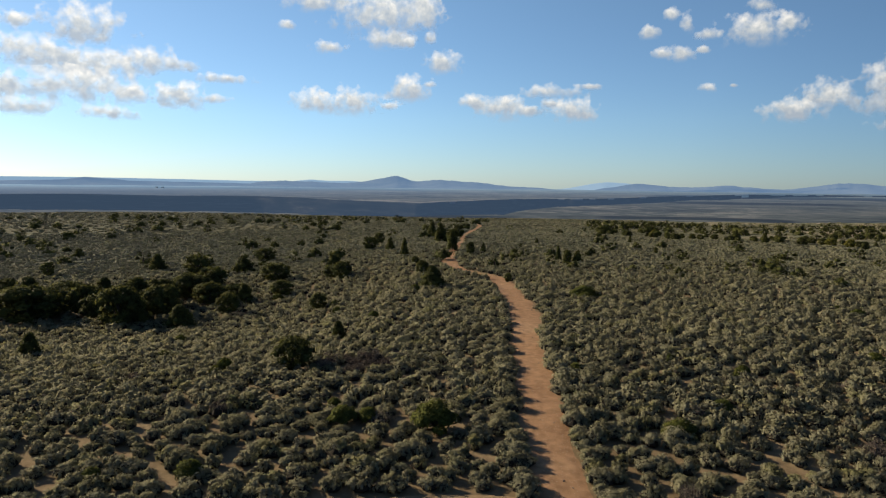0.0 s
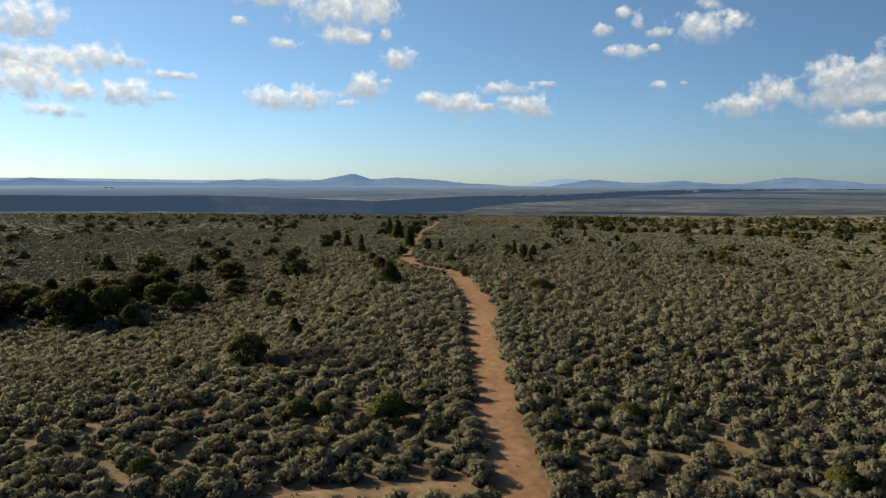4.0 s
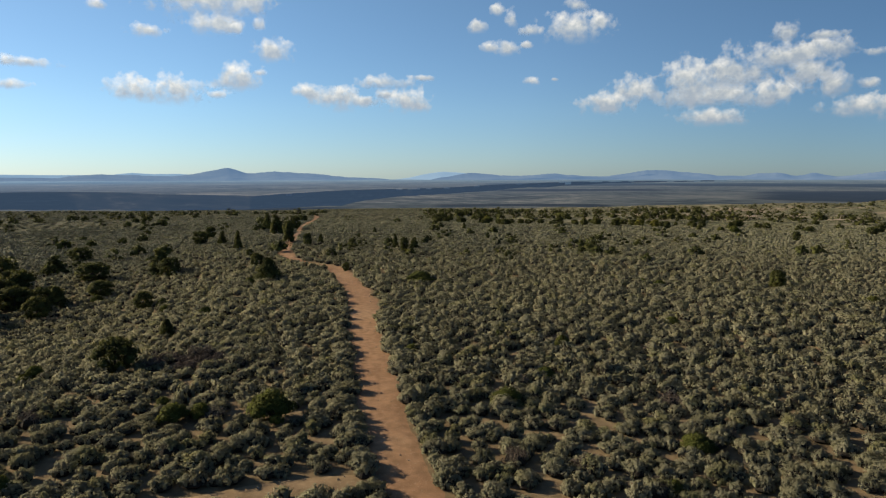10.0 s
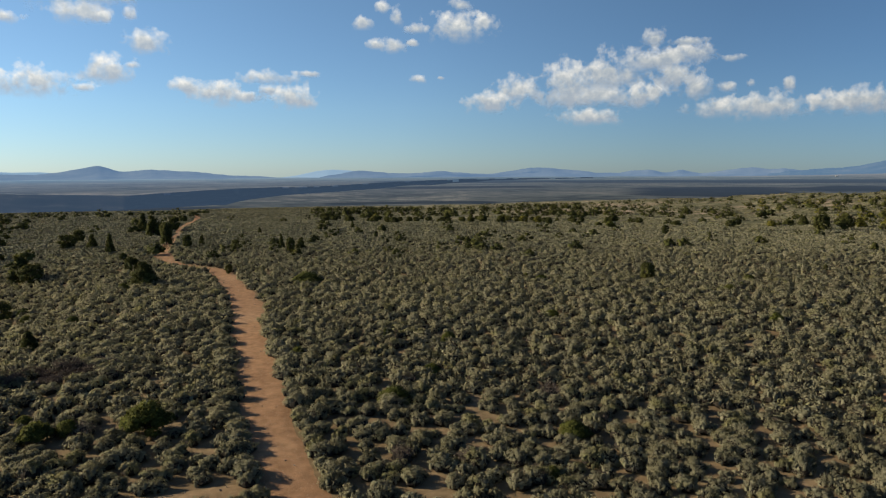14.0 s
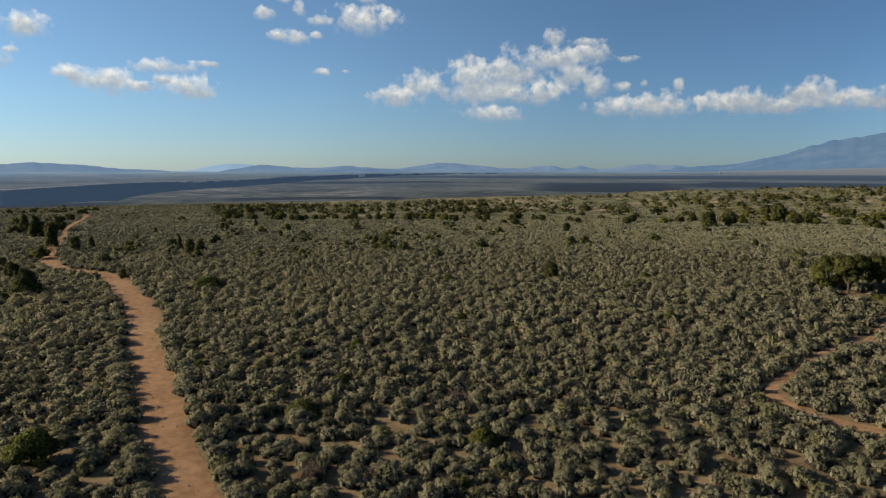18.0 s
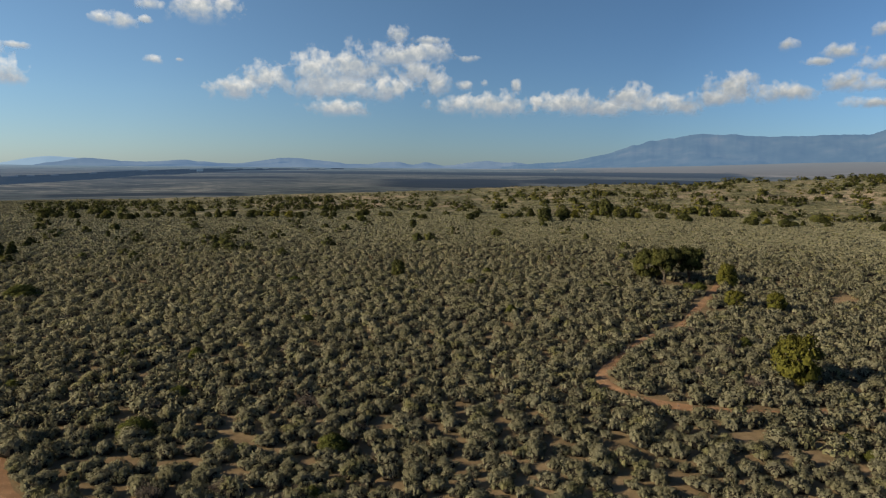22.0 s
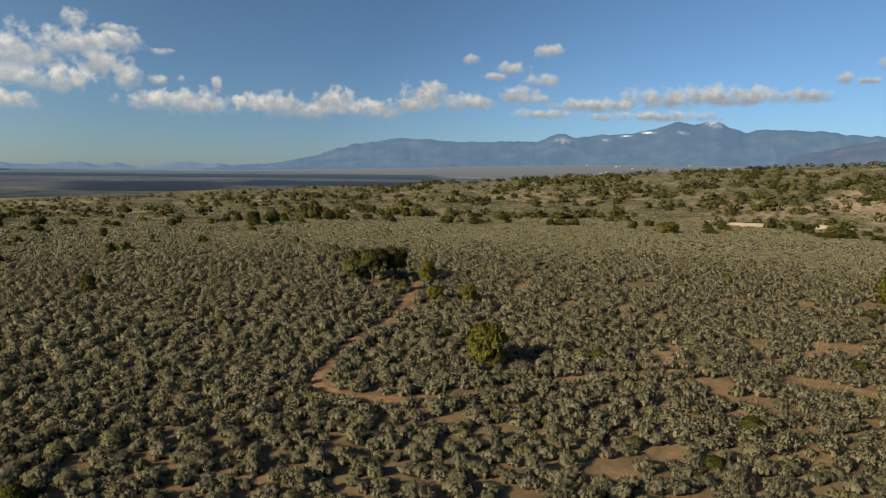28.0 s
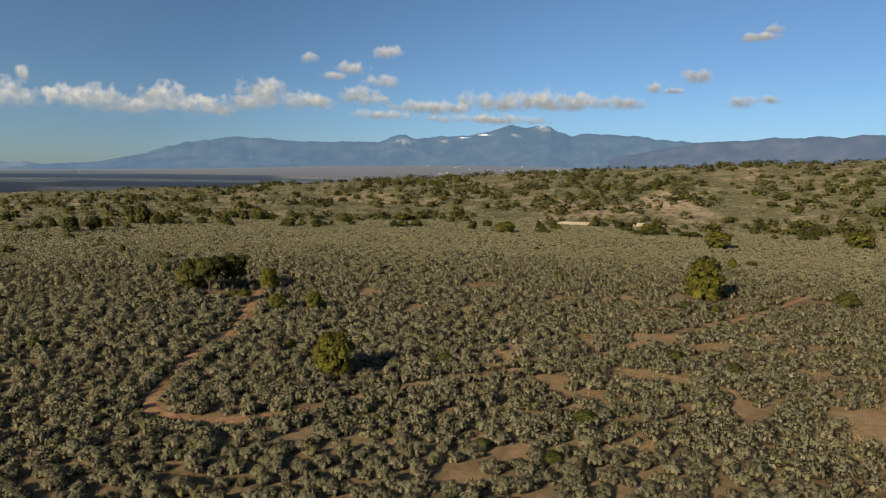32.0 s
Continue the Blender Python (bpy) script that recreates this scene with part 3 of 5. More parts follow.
# x, y, height, width of the trees that stand out
DRAW = [(-36.8, 59.4, 3.8, 5.3), (-46.6, 72.0, 2.5, 2.9), (-35.7, 71.3, 2.6, 2.6), (-33.5, 63.0, 3.3, 2.7), (-28.1, 58.4, 3.8, 3.6), (-30.1, 66.7, 3.4, 3.7), (-27.6, 66.9, 3.3, 3.3), (-26.0, 62.5, 3.4, 3.2),
        (-22.3, 57.3, 2.3, 2.6), (-27.0, 72.1, 3.2, 3.9), (-23.7, 68.7, 2.7, 3.1), (-42.5, 101.1, 2.7, 2.9), (-34.1, 94.2, 3.3, 3.5), (-27.9, 82.2, 2.8, 3.3), (-28.4, 96.8, 2.7, 3.2), (-21.6, 87.5, 2.6, 3.7),
        (-17.9, 75.4, 2.1, 2.5), (-20.6, 70.2, 2.3, 1.9), (-20.3, 63.9, 2.4, 2.1), (-30.2, 115.6, 2.6, 3.8), (-40.5, 66, 3.4, 4), (-44, 62, 3.2, 4)]
SLOPE = [(-27.2, 44.2, 2.0, 1.5), (-54.2, 93.0, 2.2, 1.8), (-63.8, 119.0, 1.8, 2.5), (-11.7, 63.8, 1.9, 1.7), (-13.5, 84.6, 3.3, 3.3), (-8.1, 36.5, 2.1, 2.0), (-1.0, 67.2, 2.6, 2.6), (-2.4, 79.5, 2.1, 1.5),
         (-7.2, 46.7, 1.4, 1.1), (-12.2, 82, 2.6, 2.4)]
GREEN = [(-4.0, 27.2, 1.1, 1.3), (-3.0, 27.4, 0.9, 0.9), (-0.3, 26.5, 1.7, 1.9), (-5.3, 51.9, 0.9, 1.1), (-19.1, 49.1, 1.0, 1.0), (-11.7, 34.4, 0.9, 0.7), (13.0, 62.3, 1.5, 2.7)]
CREST = [(-5.9, 103.7, 2.4, 1.8), (-3.6, 88.8, 1.2, 1.2), (1.5, 112.0, 3.2, 2.4), (4.2, 104.1, 2.0, 1.6), (6.4, 108.3, 1.4, 1.4), (10.4, 99.1, 1.5, 1.5), (16.5, 97.3, 2.0, 1.2), (16.9, 92.3, 2.0, 1.5), (19.1, 96.5, 1.5, 2.0),
         (7.1, 73.4, 1.0, 0.9), (38.4, 139.8, 1.4, 1.2), (35.3, 112.8, 1.1, 0.9), (17.8, 129.3, 1.1, 1.1), (-12.6, 117.3, 2.2, 3.0), (-8.7, 111.9, 1.9, 2.1), (-12.1, 129.7, 2.1, 2.4), (-0.5, 134.0, 3.4, 3.6),
         (1.6, 124.0, 2.6, 2.6), (-2.4, 148.3, 3.1, 3.4), (3.4, 147.0, 2.8, 2.8)]
FIELD = [(43.1, 50.9, 1.6, 1.8), (85.4, 97.8, 1.6, 1.6), (73.9, 123.5, 1.0, 1.0), (86.3, 127.0, 1.0, 1.3), (122.7, 95.6, 3.1, 4.1), (127.7, 94.4, 3.7, 5.0), (149.1, 97.0, 3.8, 4.4), (153.1, 92.2, 2.2, 3.9), (90.6, 62.0, 1.3, 1.2),
         (117.3, 112.0, 1.6, 2.4), (64.2, 48.7, 0.7, 0.5), (128.1, 108.0, 1.4, 3.3), (157.1, 86.3, 1.5, 3.6), (81.7, 131.7, 1.5, 1.8), (82.0, 145.4, 1.1, 1.7)]
DRAW += [(x + 2.6 * math.sin(7 * i), y + 2.6 * math.cos(5 * i), 0.8 * h, 0.95 * w) for i, (x, y, h, w) in enumerate(DRAW) if x < -23 and y < 85]
PAIR = [(61.0, 34.0, 3.4, 2.9), (60.2, 31.7, 3.7, 3.2), (62.5, 30.4, 3.7, 2.9)]
PINES = [(62.9, 26.9, 2.4, 1.9), (57.6, 27.0, 1.4, 1.4), (54.2, 22.3, 1.6, 1.6), (55.5, 19.6, 1.7, 1.5), (36.6, 11.4, 2.8, 2.2), (39.3, 13.3, 1.2, 0.8), (71.6, -15.4, 4.7, 4.0), (132.8, -29.9, 3.6, 4.7),
         (155.3, 11.2, 2.6, 4.6), (149.4, -60.7, 4.0, 5.3), (69.5, -27.8, 2.0, 2.6), (79.4, -1.1, 1.2, 1.0), (101.4, -25.1, 1.7, 1.6), (114.6, 2.6, 0.9, 1.3)]
MATS = [(167.3, -21.1, 1.7, 7.2), (166.5, -30.9, 1.8, 5.9), (161.0, 2.8, 1.3, 4.0), (104.7, -28.5, 1.1, 1.8), (67.0, -19.3, 0.8, 1.3)]
TREE_SPOTS = DRAW + SLOPE + GREEN + FIELD + PAIR + PINES + [(59.0, 30.0, 0, 4.0), (60.5, 28.5, 0, 3.0), (-4.2, 36.4, 0, 3.4)]


# ---- sagebrush ----
def unit(v):
    return v / (np.linalg.norm(v, axis=-1, keepdims=True) + 1e-6)


def sprigs(rng, n, centre, radius, size, wide, up=0.45, loose=0.3):
    """n pointed leaf sprigs lying round lobes like shingles: points, triangles and the way they face."""
    k = rng.integers(0, len(centre), n)
    d = rng.normal(size=(n, 3))
    d[:, 2] = np.abs(d[:, 2]) * 1.1 - 0.3
    d = unit(d)
    base = centre[k] + d * radius[k] * rng.uniform(0.62, 1.1, (n, 1)) ** 0.5
    base[:, 2] = np.maximum(base[:, 2], 0.04)
    along = rng.normal(size=(n, 3)) * 0.6 + np.array([0, 0, 2 * up])
    along = unit(along - d * (along * d).sum(1, keepdims=True))
    axis = unit(along + d * rng.uniform(-0.05, 0.45, (n, 1)))
    wv = unit(np.cross(axis, d) + rng.normal(size=(n, 3)) * 0.16)
    ln, wd = size * rng.uniform(0.7, 1.35, (n, 1)), wide * rng.uniform(0.7, 1.3, (n, 1))
    v = np.stack([base - wv * wd, base + wv * wd, base + axis * ln], 1).reshape(-1, 3)
    face = unit(rounded(d, base) + loose * rng.normal(size=(n, 3)))
    return v, np.arange(3 * n).reshape(-1, 3), np.repeat(face, 3, 0)


def rounded(d, at):
    """The way a leaf faces: between its tuft's roundness, the plant's and straight up."""
    return unit(0.32 * d + 0.75 * unit(at * np.array([1, 1, 0.7])) + np.array([0, 0, 0.1]))


def blob(centre, radius, seg):
    """A low rounded core for each lobe."""
    v, f, n = [], [], []
    a = np.linspace(0, 2 * np.pi, seg, endpoint=False)
    for c, r in zip(centre, radius):
        b = len(v)
        r = np.ones(3) * r
        for q, h in ((0.85, -0.6), (1.0, 0.1), (0.6, 0.75)):
            v += [(c[0] + q * r[0] * math.cos(t), c[1] + q * r[1] * math.sin(t), max(0.01, c[2] + h * r[2])) for t in a]
            n += [(q * math.cos(t), q * math.sin(t), h) for t in a]
        v.append((c[0], c[1], c[2] + r[2]))
        n.append((0, 0, 1))
        for k in range(2):
            for i in range(seg):
                j = (i + 1) % seg
                f += [(b + k * seg + i, b + k * seg + j, b + (k + 1) * seg + j), (b + k * seg + i, b + (k + 1) * seg + j, b + (k + 1) * seg + i)]
        f += [(b + 2 * seg + i, b + 2 * seg + (i + 1) % seg, b + 3 * seg) for i in range(seg)]
    return np.array(v), np.array(f), unit(np.array(n, float))


def bush_lobes(rng, n):
    ang = np.arange(n) * 2.4 + rng.uniform(0, 6)
    rad = 0.37 * np.sqrt((np.arange(n) + 0.3) / n) * rng.uniform(0.8, 1.2, n)
    c = np.stack([rad * np.cos(ang), rad * np.sin(ang), rng.uniform(0.34, 0.58, n) - 0.55 * rad], 1)
    return c, rng.uniform(0.8, 1.25, (n, 1)) * 0.5 / n ** 0.5 * np.array([1, 1, 1.15])


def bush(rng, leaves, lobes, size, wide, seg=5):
    """A sagebrush about 1 m wide: rounded tufts of fine sprigs over a dark core that paints in their shade."""
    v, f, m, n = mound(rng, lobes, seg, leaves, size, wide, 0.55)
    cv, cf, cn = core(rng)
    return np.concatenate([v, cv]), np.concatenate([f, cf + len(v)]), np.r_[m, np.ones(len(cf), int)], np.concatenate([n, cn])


def twiggy(rng, leaves, lobes, size, wide):
    """A dead shrub: thin bare twigs over the same dark core of painted shade."""
    c, r = bush_lobes(rng, lobes)
    return joined(sprigs(rng, leaves, c, r, size, wide, 0.6), core(rng))


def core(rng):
    """A dark filling inside a shrub, shade between its leaves put into colour, undercut at its foot, 30 triangles."""
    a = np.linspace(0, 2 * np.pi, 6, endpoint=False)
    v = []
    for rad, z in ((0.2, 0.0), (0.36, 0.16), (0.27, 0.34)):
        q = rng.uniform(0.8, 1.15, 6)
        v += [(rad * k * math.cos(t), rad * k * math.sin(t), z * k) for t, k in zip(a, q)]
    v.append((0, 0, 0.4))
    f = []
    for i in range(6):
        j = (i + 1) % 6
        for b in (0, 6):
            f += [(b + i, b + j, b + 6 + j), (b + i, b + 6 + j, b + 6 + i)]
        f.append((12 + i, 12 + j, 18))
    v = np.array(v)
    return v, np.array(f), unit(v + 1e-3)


def mound(rng, lobes, seg, leaves, size, wide, fill=0.8, carpet=False):
    """Rounded tufts with sprigs along their outline; carpet: a few low plants far off that grow into one another."""
    c, r = bush_lobes(rng, lobes)
    if carpet:
        c[:, :2] *= 1.25
        c[:, 2] = rng.uniform(0.2, 0.36, lobes)
        r = r * np.array([1.0, 1.0, 0.85])
    a = np.linspace(0, 2 * np.pi, seg, endpoint=False)
    v, f, n = [], [], []
    for p, q in zip(c, r):
        b = len(v)
        for wide_at, h in ((0.75, -1.2), (1.0, 0.1)):
            k = wide_at * rng.uniform(0.8, 1.15, seg)
            v += [(p[0] + q[0] * g * math.cos(t), p[1] + q[1] * g * math.sin(t), max(0.0, p[2] + 0.85 * h * q[2])) for t, g in zip(a, k * fill)]
            n += [(wide_at * math.cos(t), wide_at * math.sin(t), h * 0.8) for t in a]
        v.append((p[0], p[1], p[2] + q[2] * fill * rng.uniform(0.85, 1.2)))
        n.append((0, 0, 1))
        for i in range(seg):
            j = (i + 1) % seg
            f += [(b + i, b + j, b + seg + j), (b + i, b + seg + j, b + seg + i), (b + seg + i, b + seg + j, b + 2 * seg)]
    v = np.array(v)
    lv, lf, ln = sprigs(rng, leaves, c, r * 1.05, size, wide, 0.5)
    n = unit(np.array(n, float))
    face = unit(n + np.array([0, 0, 0.3])) if carpet else rounded(n, v)
    face = unit(face + (0.4 if carpet else 0.12) * rng.normal(size=v.shape))
    return np.concatenate([v, lv]), np.concatenate([f, lf + len(v)]), np.zeros(len(f) + len(lf), int), np.concatenate([face, ln])


def stems(rng, n):
    """Gnarled woody stems fanning out from one root."""
    v, f = [(0, 0, -0.06)], []
    for i in range(n):
        a, lean = rng.uniform(0, 6.28), rng.uniform(0.15, 0.42)
        tip = Vector((lean * math.cos(a), lean * math.sin(a), rng.uniform(0.25, 0.5)))
        mid = tip * 0.5 + Vector((rng.normal() * 0.05, rng.normal() * 0.05, 0))
        s = tip.cross(Vector((0, 0, 1))).normalized()
        t = tip.cross(s).normalized()
        b = len(v)
        for o, w in ((mid, 0.02), (tip, 0.007)):
            v += [tuple(o + w * (math.cos(k * 2.094) * s + math.sin(k * 2.094) * t)) for k in range(3)]
        for k in range(3):
            m = (k + 1) % 3
            f += [(0, b + m, b + k), (b + k, b + m, b + 3 + m), (b + k, b + 3 + m, b + 3 + k)]
    return np.array(v), np.array(f)


def scatter(templates, x, y, z, turn, wide, tall, pick):
    """All plants of one zone as arrays: copies of the templates, turned and scaled."""
    vs, fs, ms, ns, base = [], [], [], [], 0
    for k, (tv, tf, tm, tn) in enumerate(templates):
        s = np.nonzero(pick == k)[0]
        if not len(s):
            continue
        c, sn = np.cos(turn[s])[:, None], np.sin(turn[s])[:, None]
        px = (tv[None, :, 0] * c - tv[None, :, 1] * sn) * wide[s, None] + x[s, None]
        py = (tv[None, :, 0] * sn + tv[None, :, 1] * c) * wide[s, None] + y[s, None]
        pz = tv[None, :, 2] * tall[s, None] + z[s, None]
        vs.append(np.stack([px, py, pz], -1).reshape(-1, 3))
        nx, ny = tn[None, :, 0] * c - tn[None, :, 1] * sn, tn[None, :, 0] * sn + tn[None, :, 1] * c
        ns.append(np.stack([nx, ny, np.broadcast_to(tn[None, :, 2], nx.shape)], -1).reshape(-1, 3))
        fs.append((tf[None] + (base + np.arange(len(s)) * len(tv))[:, None, None]).reshape(-1, 3))
        ms.append(np.tile(tm, len(s)))
        base += len(s) * len(tv)
    return np.concatenate(vs), np.concatenate(fs), np.concatenate(ms), np.concatenate(ns)


def joined(a, b):
    """Leaves and the core inside them as one template."""
    return np.concatenate([a[0], b[0]]), np.concatenate([a[1], b[1] + len(a[0])]), np.r_[np.zeros(len(a[1]), int), np.ones(len(b[1]), int)], np.concatenate([a[2], b[2]])


def trail_edges(rng):
    """Shrubs that crowd the edges of the trail."""
    rows = np.concatenate([spline(MAIN_TRAIL, 0.8), spline(SIDE_TRAIL, 0.8)])
    way = np.gradient(rows[:, :2], axis=0)
    way /= np.linalg.norm(way, axis=1)[:, None]
    pts = []
    for side in (-1, 1):
        off = side * (rows[:, 2] / 2 + rng.uniform(0.42, 0.66, len(rows)))
        pts.append(np.stack([rows[:, 0] + way[:, 1] * off, rows[:, 1] - way[:, 0] * off], 1) + rng.normal(size=(len(rows), 2)) * 0.12)
    return np.concatenate(pts).T


def sage_places(rng, r0, r1, az0, az1, cell):
    g = np.arange(-r1, r1, cell)
    x, y = [a.ravel() for a in np.meshgrid(g, g)]
    r, az = np.hypot(x, y), np.degrees(np.arctan2(x, y))
    r = r + 26 * (fbm(x, y, 7, 3) - 0.5) * sm(50, 66, r)
    k = (r >= r0) & (r < r1) & (az > az0) & (az < az1)
    x, y = x[k], y[k]
    x, y = x + rng.uniform(-0.48, 0.48, len(x)) * cell, y + rng.uniform(-0.48, 0.48, len(x)) * cell
    k = rng.uniform(size=len(x)) < sage_cover(x, y)
    x, y = x[k], y[k]
    k = clear_of_trails(x, y, 0.32)
    x, y = x[k], y[k]
    if r1 < 70 and r0 > 14:
        ex, ey = trail_edges(rng)
        r = np.hypot(ex, ey)
        j = (r >= r0) & (r < r1)
        x, y = np.r_[x, ex[j]], np.r_[y, ey[j]]
    k = np.ones(len(x), bool)
    for tx, ty, _, w in TREE_SPOTS:
        k &= np.hypot(x - tx, y - ty) > 0.42 * w
    return x[k], y[k]


def sagebrush():
    rng = np.random.default_rng(4)
    near = [bush(rng, 620, 14, 0.085, 0.017, 4) for _ in range(8)]
    # single plants near by
    x, y = sage_places(rng, 19.5, 29.5, -38, 118, 0.83)
    order = np.argsort(rng.uniform(size=len(x)))
    single, rest = order[:290], order[290:]
    shapes = []
    for v, f, m, n in near:
        sv, sf = stems(rng, 7)
        shapes.append((mesh_of("foliage", v, f, [SAGE, TWIG_SHADE], m, lean=n), mesh_of("stem", sv, sf, [TWIG_SHADE])))
    for i in single:
        leaf, wood = shapes[rng.integers(len(shapes))]
        w = rng.uniform(0.62, 1.3)
        ob = tagged(new("sagebrush"), "grey-green sagebrush shrub on reddish sandy soil", "shrub", "sagebrush by the trail")
        ob.location = (x[i], y[i], float(height(x[i], y[i])) - 0.03)
        ob.rotation_euler = (0, 0, rng.uniform(0, 6.28))
        ob.scale = (w, w, rng.uniform(0.75, 1.2) * (0.36 + 0.42 * w))
        part("foliage", leaf, ob)
        part("stem", wood, ob)
    mid = [bush(rng, 200, 10, 0.105, 0.031, 3) for _ in range(8)]
    half = [bush(rng, 84, 6, 0.14, 0.045, 3) for _ in range(8)]
    far = [mound(rng, 6, 4, 6, 0.1, 0.05, 0.8, True) for _ in range(9)]
    sparse = [bush(rng, 48, 5, 0.17, 0.058, 3) for _ in range(9)]
    farther = [mound(rng, 5, 4, 2, 0.1, 0.06, 0.85, True) for _ in range(9)]
    zones = [("sagebrush_near", None, 0, 0, 0, near, (0.6, 1.4)),
             ("sagebrush_behind", (0, 15), -180, 180, 1.3, half, (0.75, 1.4)),
             ("sagebrush_foot", (15, 19.5), -60, 140, 0.88, mid, (0.65, 1.3)),
             ("sagebrush_middle", (29.5, 46), -37, 117, 0.83, mid, (0.6, 1.6)),
             ("sagebrush_slope", (46, 70), -37, 117, 0.86, half, (0.6, 1.65)),
             ("sagebrush_beyond", (70, 125), -37, 117, 0.96, far + sparse, (0.7, 1.4)),
             ("sagebrush_far", (125, 205), -37, 117, 1.4, farther, (1.0, 1.9)),
             ("sagebrush_edge", (205, 350), -37, 117, 2.6, farther, (1.2, 2.4))]
    for name, span, az0, az1, cell, templates, (w0, w1) in zones:
        if span:
            px, py = sage_places(rng, *span, az0, az1, cell)
        else:
            px, py = x[rest], y[rest]
        n = len(px)
        w = w0 + (w1 - w0) * rng.beta(2, 2.6, n)
        tall = rng.uniform(0.75, 1.2, n) * (0.36 + 0.42 * np.minimum(w, 1.2)) * (1 - 0.28 * sm(70, 115, np.hypot(px, py)))
        pick = rng.integers(0, len(templates), n)
        if templates[-1] is sparse[-1]:
            pick = rng.integers(0, 9, n) + 9 * (rng.uniform(size=n) > sm(68, 122, np.hypot(px, py)))
        v, f, m, lean = scatter(templates, px, py, height(px, py) - 0.03, rng.uniform(0, 6.28, n), w, tall, pick)
        tagged(new(name, mesh_of(name, v, f, [SAGE, TWIG_SHADE], m, lean=lean)), "dense grey-green sagebrush covering the plateau", "sagebrush", kind="stuff")


sagebrush()


# ---- trees ----
def tube(v, f, p, q, w0, w1, seg=6):
    p, q = Vector(p), Vector(q)
    s = (q - p).orthogonal().normalized()
    t = (q - p).cross(s).normalized()
    b = len(v)
    for o, w in ((p, w0), (q, w1)):
        v += [tuple(o + w * (math.cos(k * 6.2832 / seg) * s + math.sin(k * 6.2832 / seg) * t)) for k in range(seg)]
    for k in range(seg):
        m = (k + 1) % seg
        f += [(b + k, b + m, b + seg + m), (b + k, b + seg + m, b + seg + k)]


def tree_shape(rng, kind, leaves, lobes, size, wide, seg=6, limbs=6):
    """Crown and trunk of a tree 1 m high and about 1 m wide."""
    u = (np.arange(lobes) + 0.5) / lobes
    ang = np.arange(lobes) * 2.39996 + rng.uniform(0, 6)
    if kind == "cone":
        zc, rad = 0.12 + 0.76 * u, 0.36 * (1 - u) ** 0.8
        r = 0.11 + 0.12 * (1 - u)
    elif kind == "oval":
        zc, rad = 0.14 + 0.72 * u, 0.34 * np.sin(np.pi * (0.22 + 0.7 * u)) ** 0.8
        r = 0.16 + 0.05 * (1 - u)
    elif kind == "open":
        zc = 0.42 + 0.4 * np.abs(np.sin(u * 9))
        rad = 0.35 * np.sqrt(u)
        r = np.full(lobes, 0.19)
    elif kind == "shrub":
        zc, rad = 0.2 + 0.42 * (1 - u), 0.36 * np.sqrt(u)
        r = np.full(lobes, 0.22)
    else:
        zc = 0.47 + 0.33 * np.cos(np.pi * u)
        rad = 0.33 * np.sin(np.pi * u) ** 0.7 + 0.05
        r = 0.15 + 0.05 * np.sin(np.pi * u)
    c = np.stack([rad * np.cos(ang), rad * np.sin(ang), zc], 1) + rng.normal(size=(lobes, 3)) * 0.03
    r = r[:, None] * rng.uniform(0.65, 1.2, (lobes, 1)) * np.array([1, 1, 0.85])
    if lobes < 10:
        r = r * 1.35
    leaf = sprigs(rng, leaves, c, r, size, wide, 0.3, 0.42)
    cv, cf, cn = blob(c, r * 0.58, seg)
    cv = cv + rng.normal(size=cv.shape) * 0.012
    cn = unit(rounded(cn, cv - np.array([0, 0, 0.3])) + 0.2 * rng.normal(size=cn.shape))
    v, f = [], []
    tube(v, f, (0, 0, -0.06), (0.02, 0.01, 0.3), 0.045, 0.032)
    tube(v, f, (0.02, 0.01, 0.3), (0.0, 0.03, 0.7), 0.032, 0.012)
    for i in rng.choice(lobes, min(limbs, lobes), replace=False):
        tube(v, f, (0.01, 0.01, rng.uniform(0.08, 0.35)), c[i], 0.02, 0.007, 4)
    return joined(leaf, (cv, cf, cn)), np.array(v), np.array(f)


TREES = {}
rng_tree = np.random.default_rng(12)
for kind in ("round", "cone", "oval", "open", "shrub"):
    for leafy, mat in (("juniper", JUNIPER), ("pinyon", SHRUB if kind == "shrub" else PINYON)):
        TREES[kind, leafy] = []
        for many, long, wide in ((3200, 0.06, 0.02), (3200, 0.06, 0.02), (800, 0.09, 0.035), (800, 0.09, 0.035)):
            (cv, cf, ci, cn), tv, tf = tree_shape(rng_tree, kind, many, 16 if kind == "shrub" else 34, long, wide)
            TREES[kind, leafy].append((mesh_of("crown", cv, cf, [mat, mat], ci, lean=cn), mesh_of("trunk", tv, tf, [BARK], None, True)))

LABELS = {("round", "juniper"): "dark green rounded juniper tree standing among sagebrush",
          ("cone", "juniper"): "dark green pointed juniper tree standing among sagebrush",
          ("oval", "juniper"): "dark green egg-shaped juniper tree standing among sagebrush",
          ("oval", "pinyon"): "sunlit olive-green egg-shaped pinyon pine branched to the ground",
          ("open", "juniper"): "dark juniper tree with a bare lower trunk beside a path",
          ("shrub", "juniper"): "low dull green juniper shrub spreading over the ground",
          ("round", "pinyon"): "sunlit yellow-green pinyon pine standing among sagebrush",
          ("cone", "pinyon"): "young yellow-green pinyon pine standing among sagebrush",
          ("open", "pinyon"): "yellow-green pinyon pine with a bare lower trunk",
          ("shrub", "pinyon"): "low bright green shrub among sagebrush"}


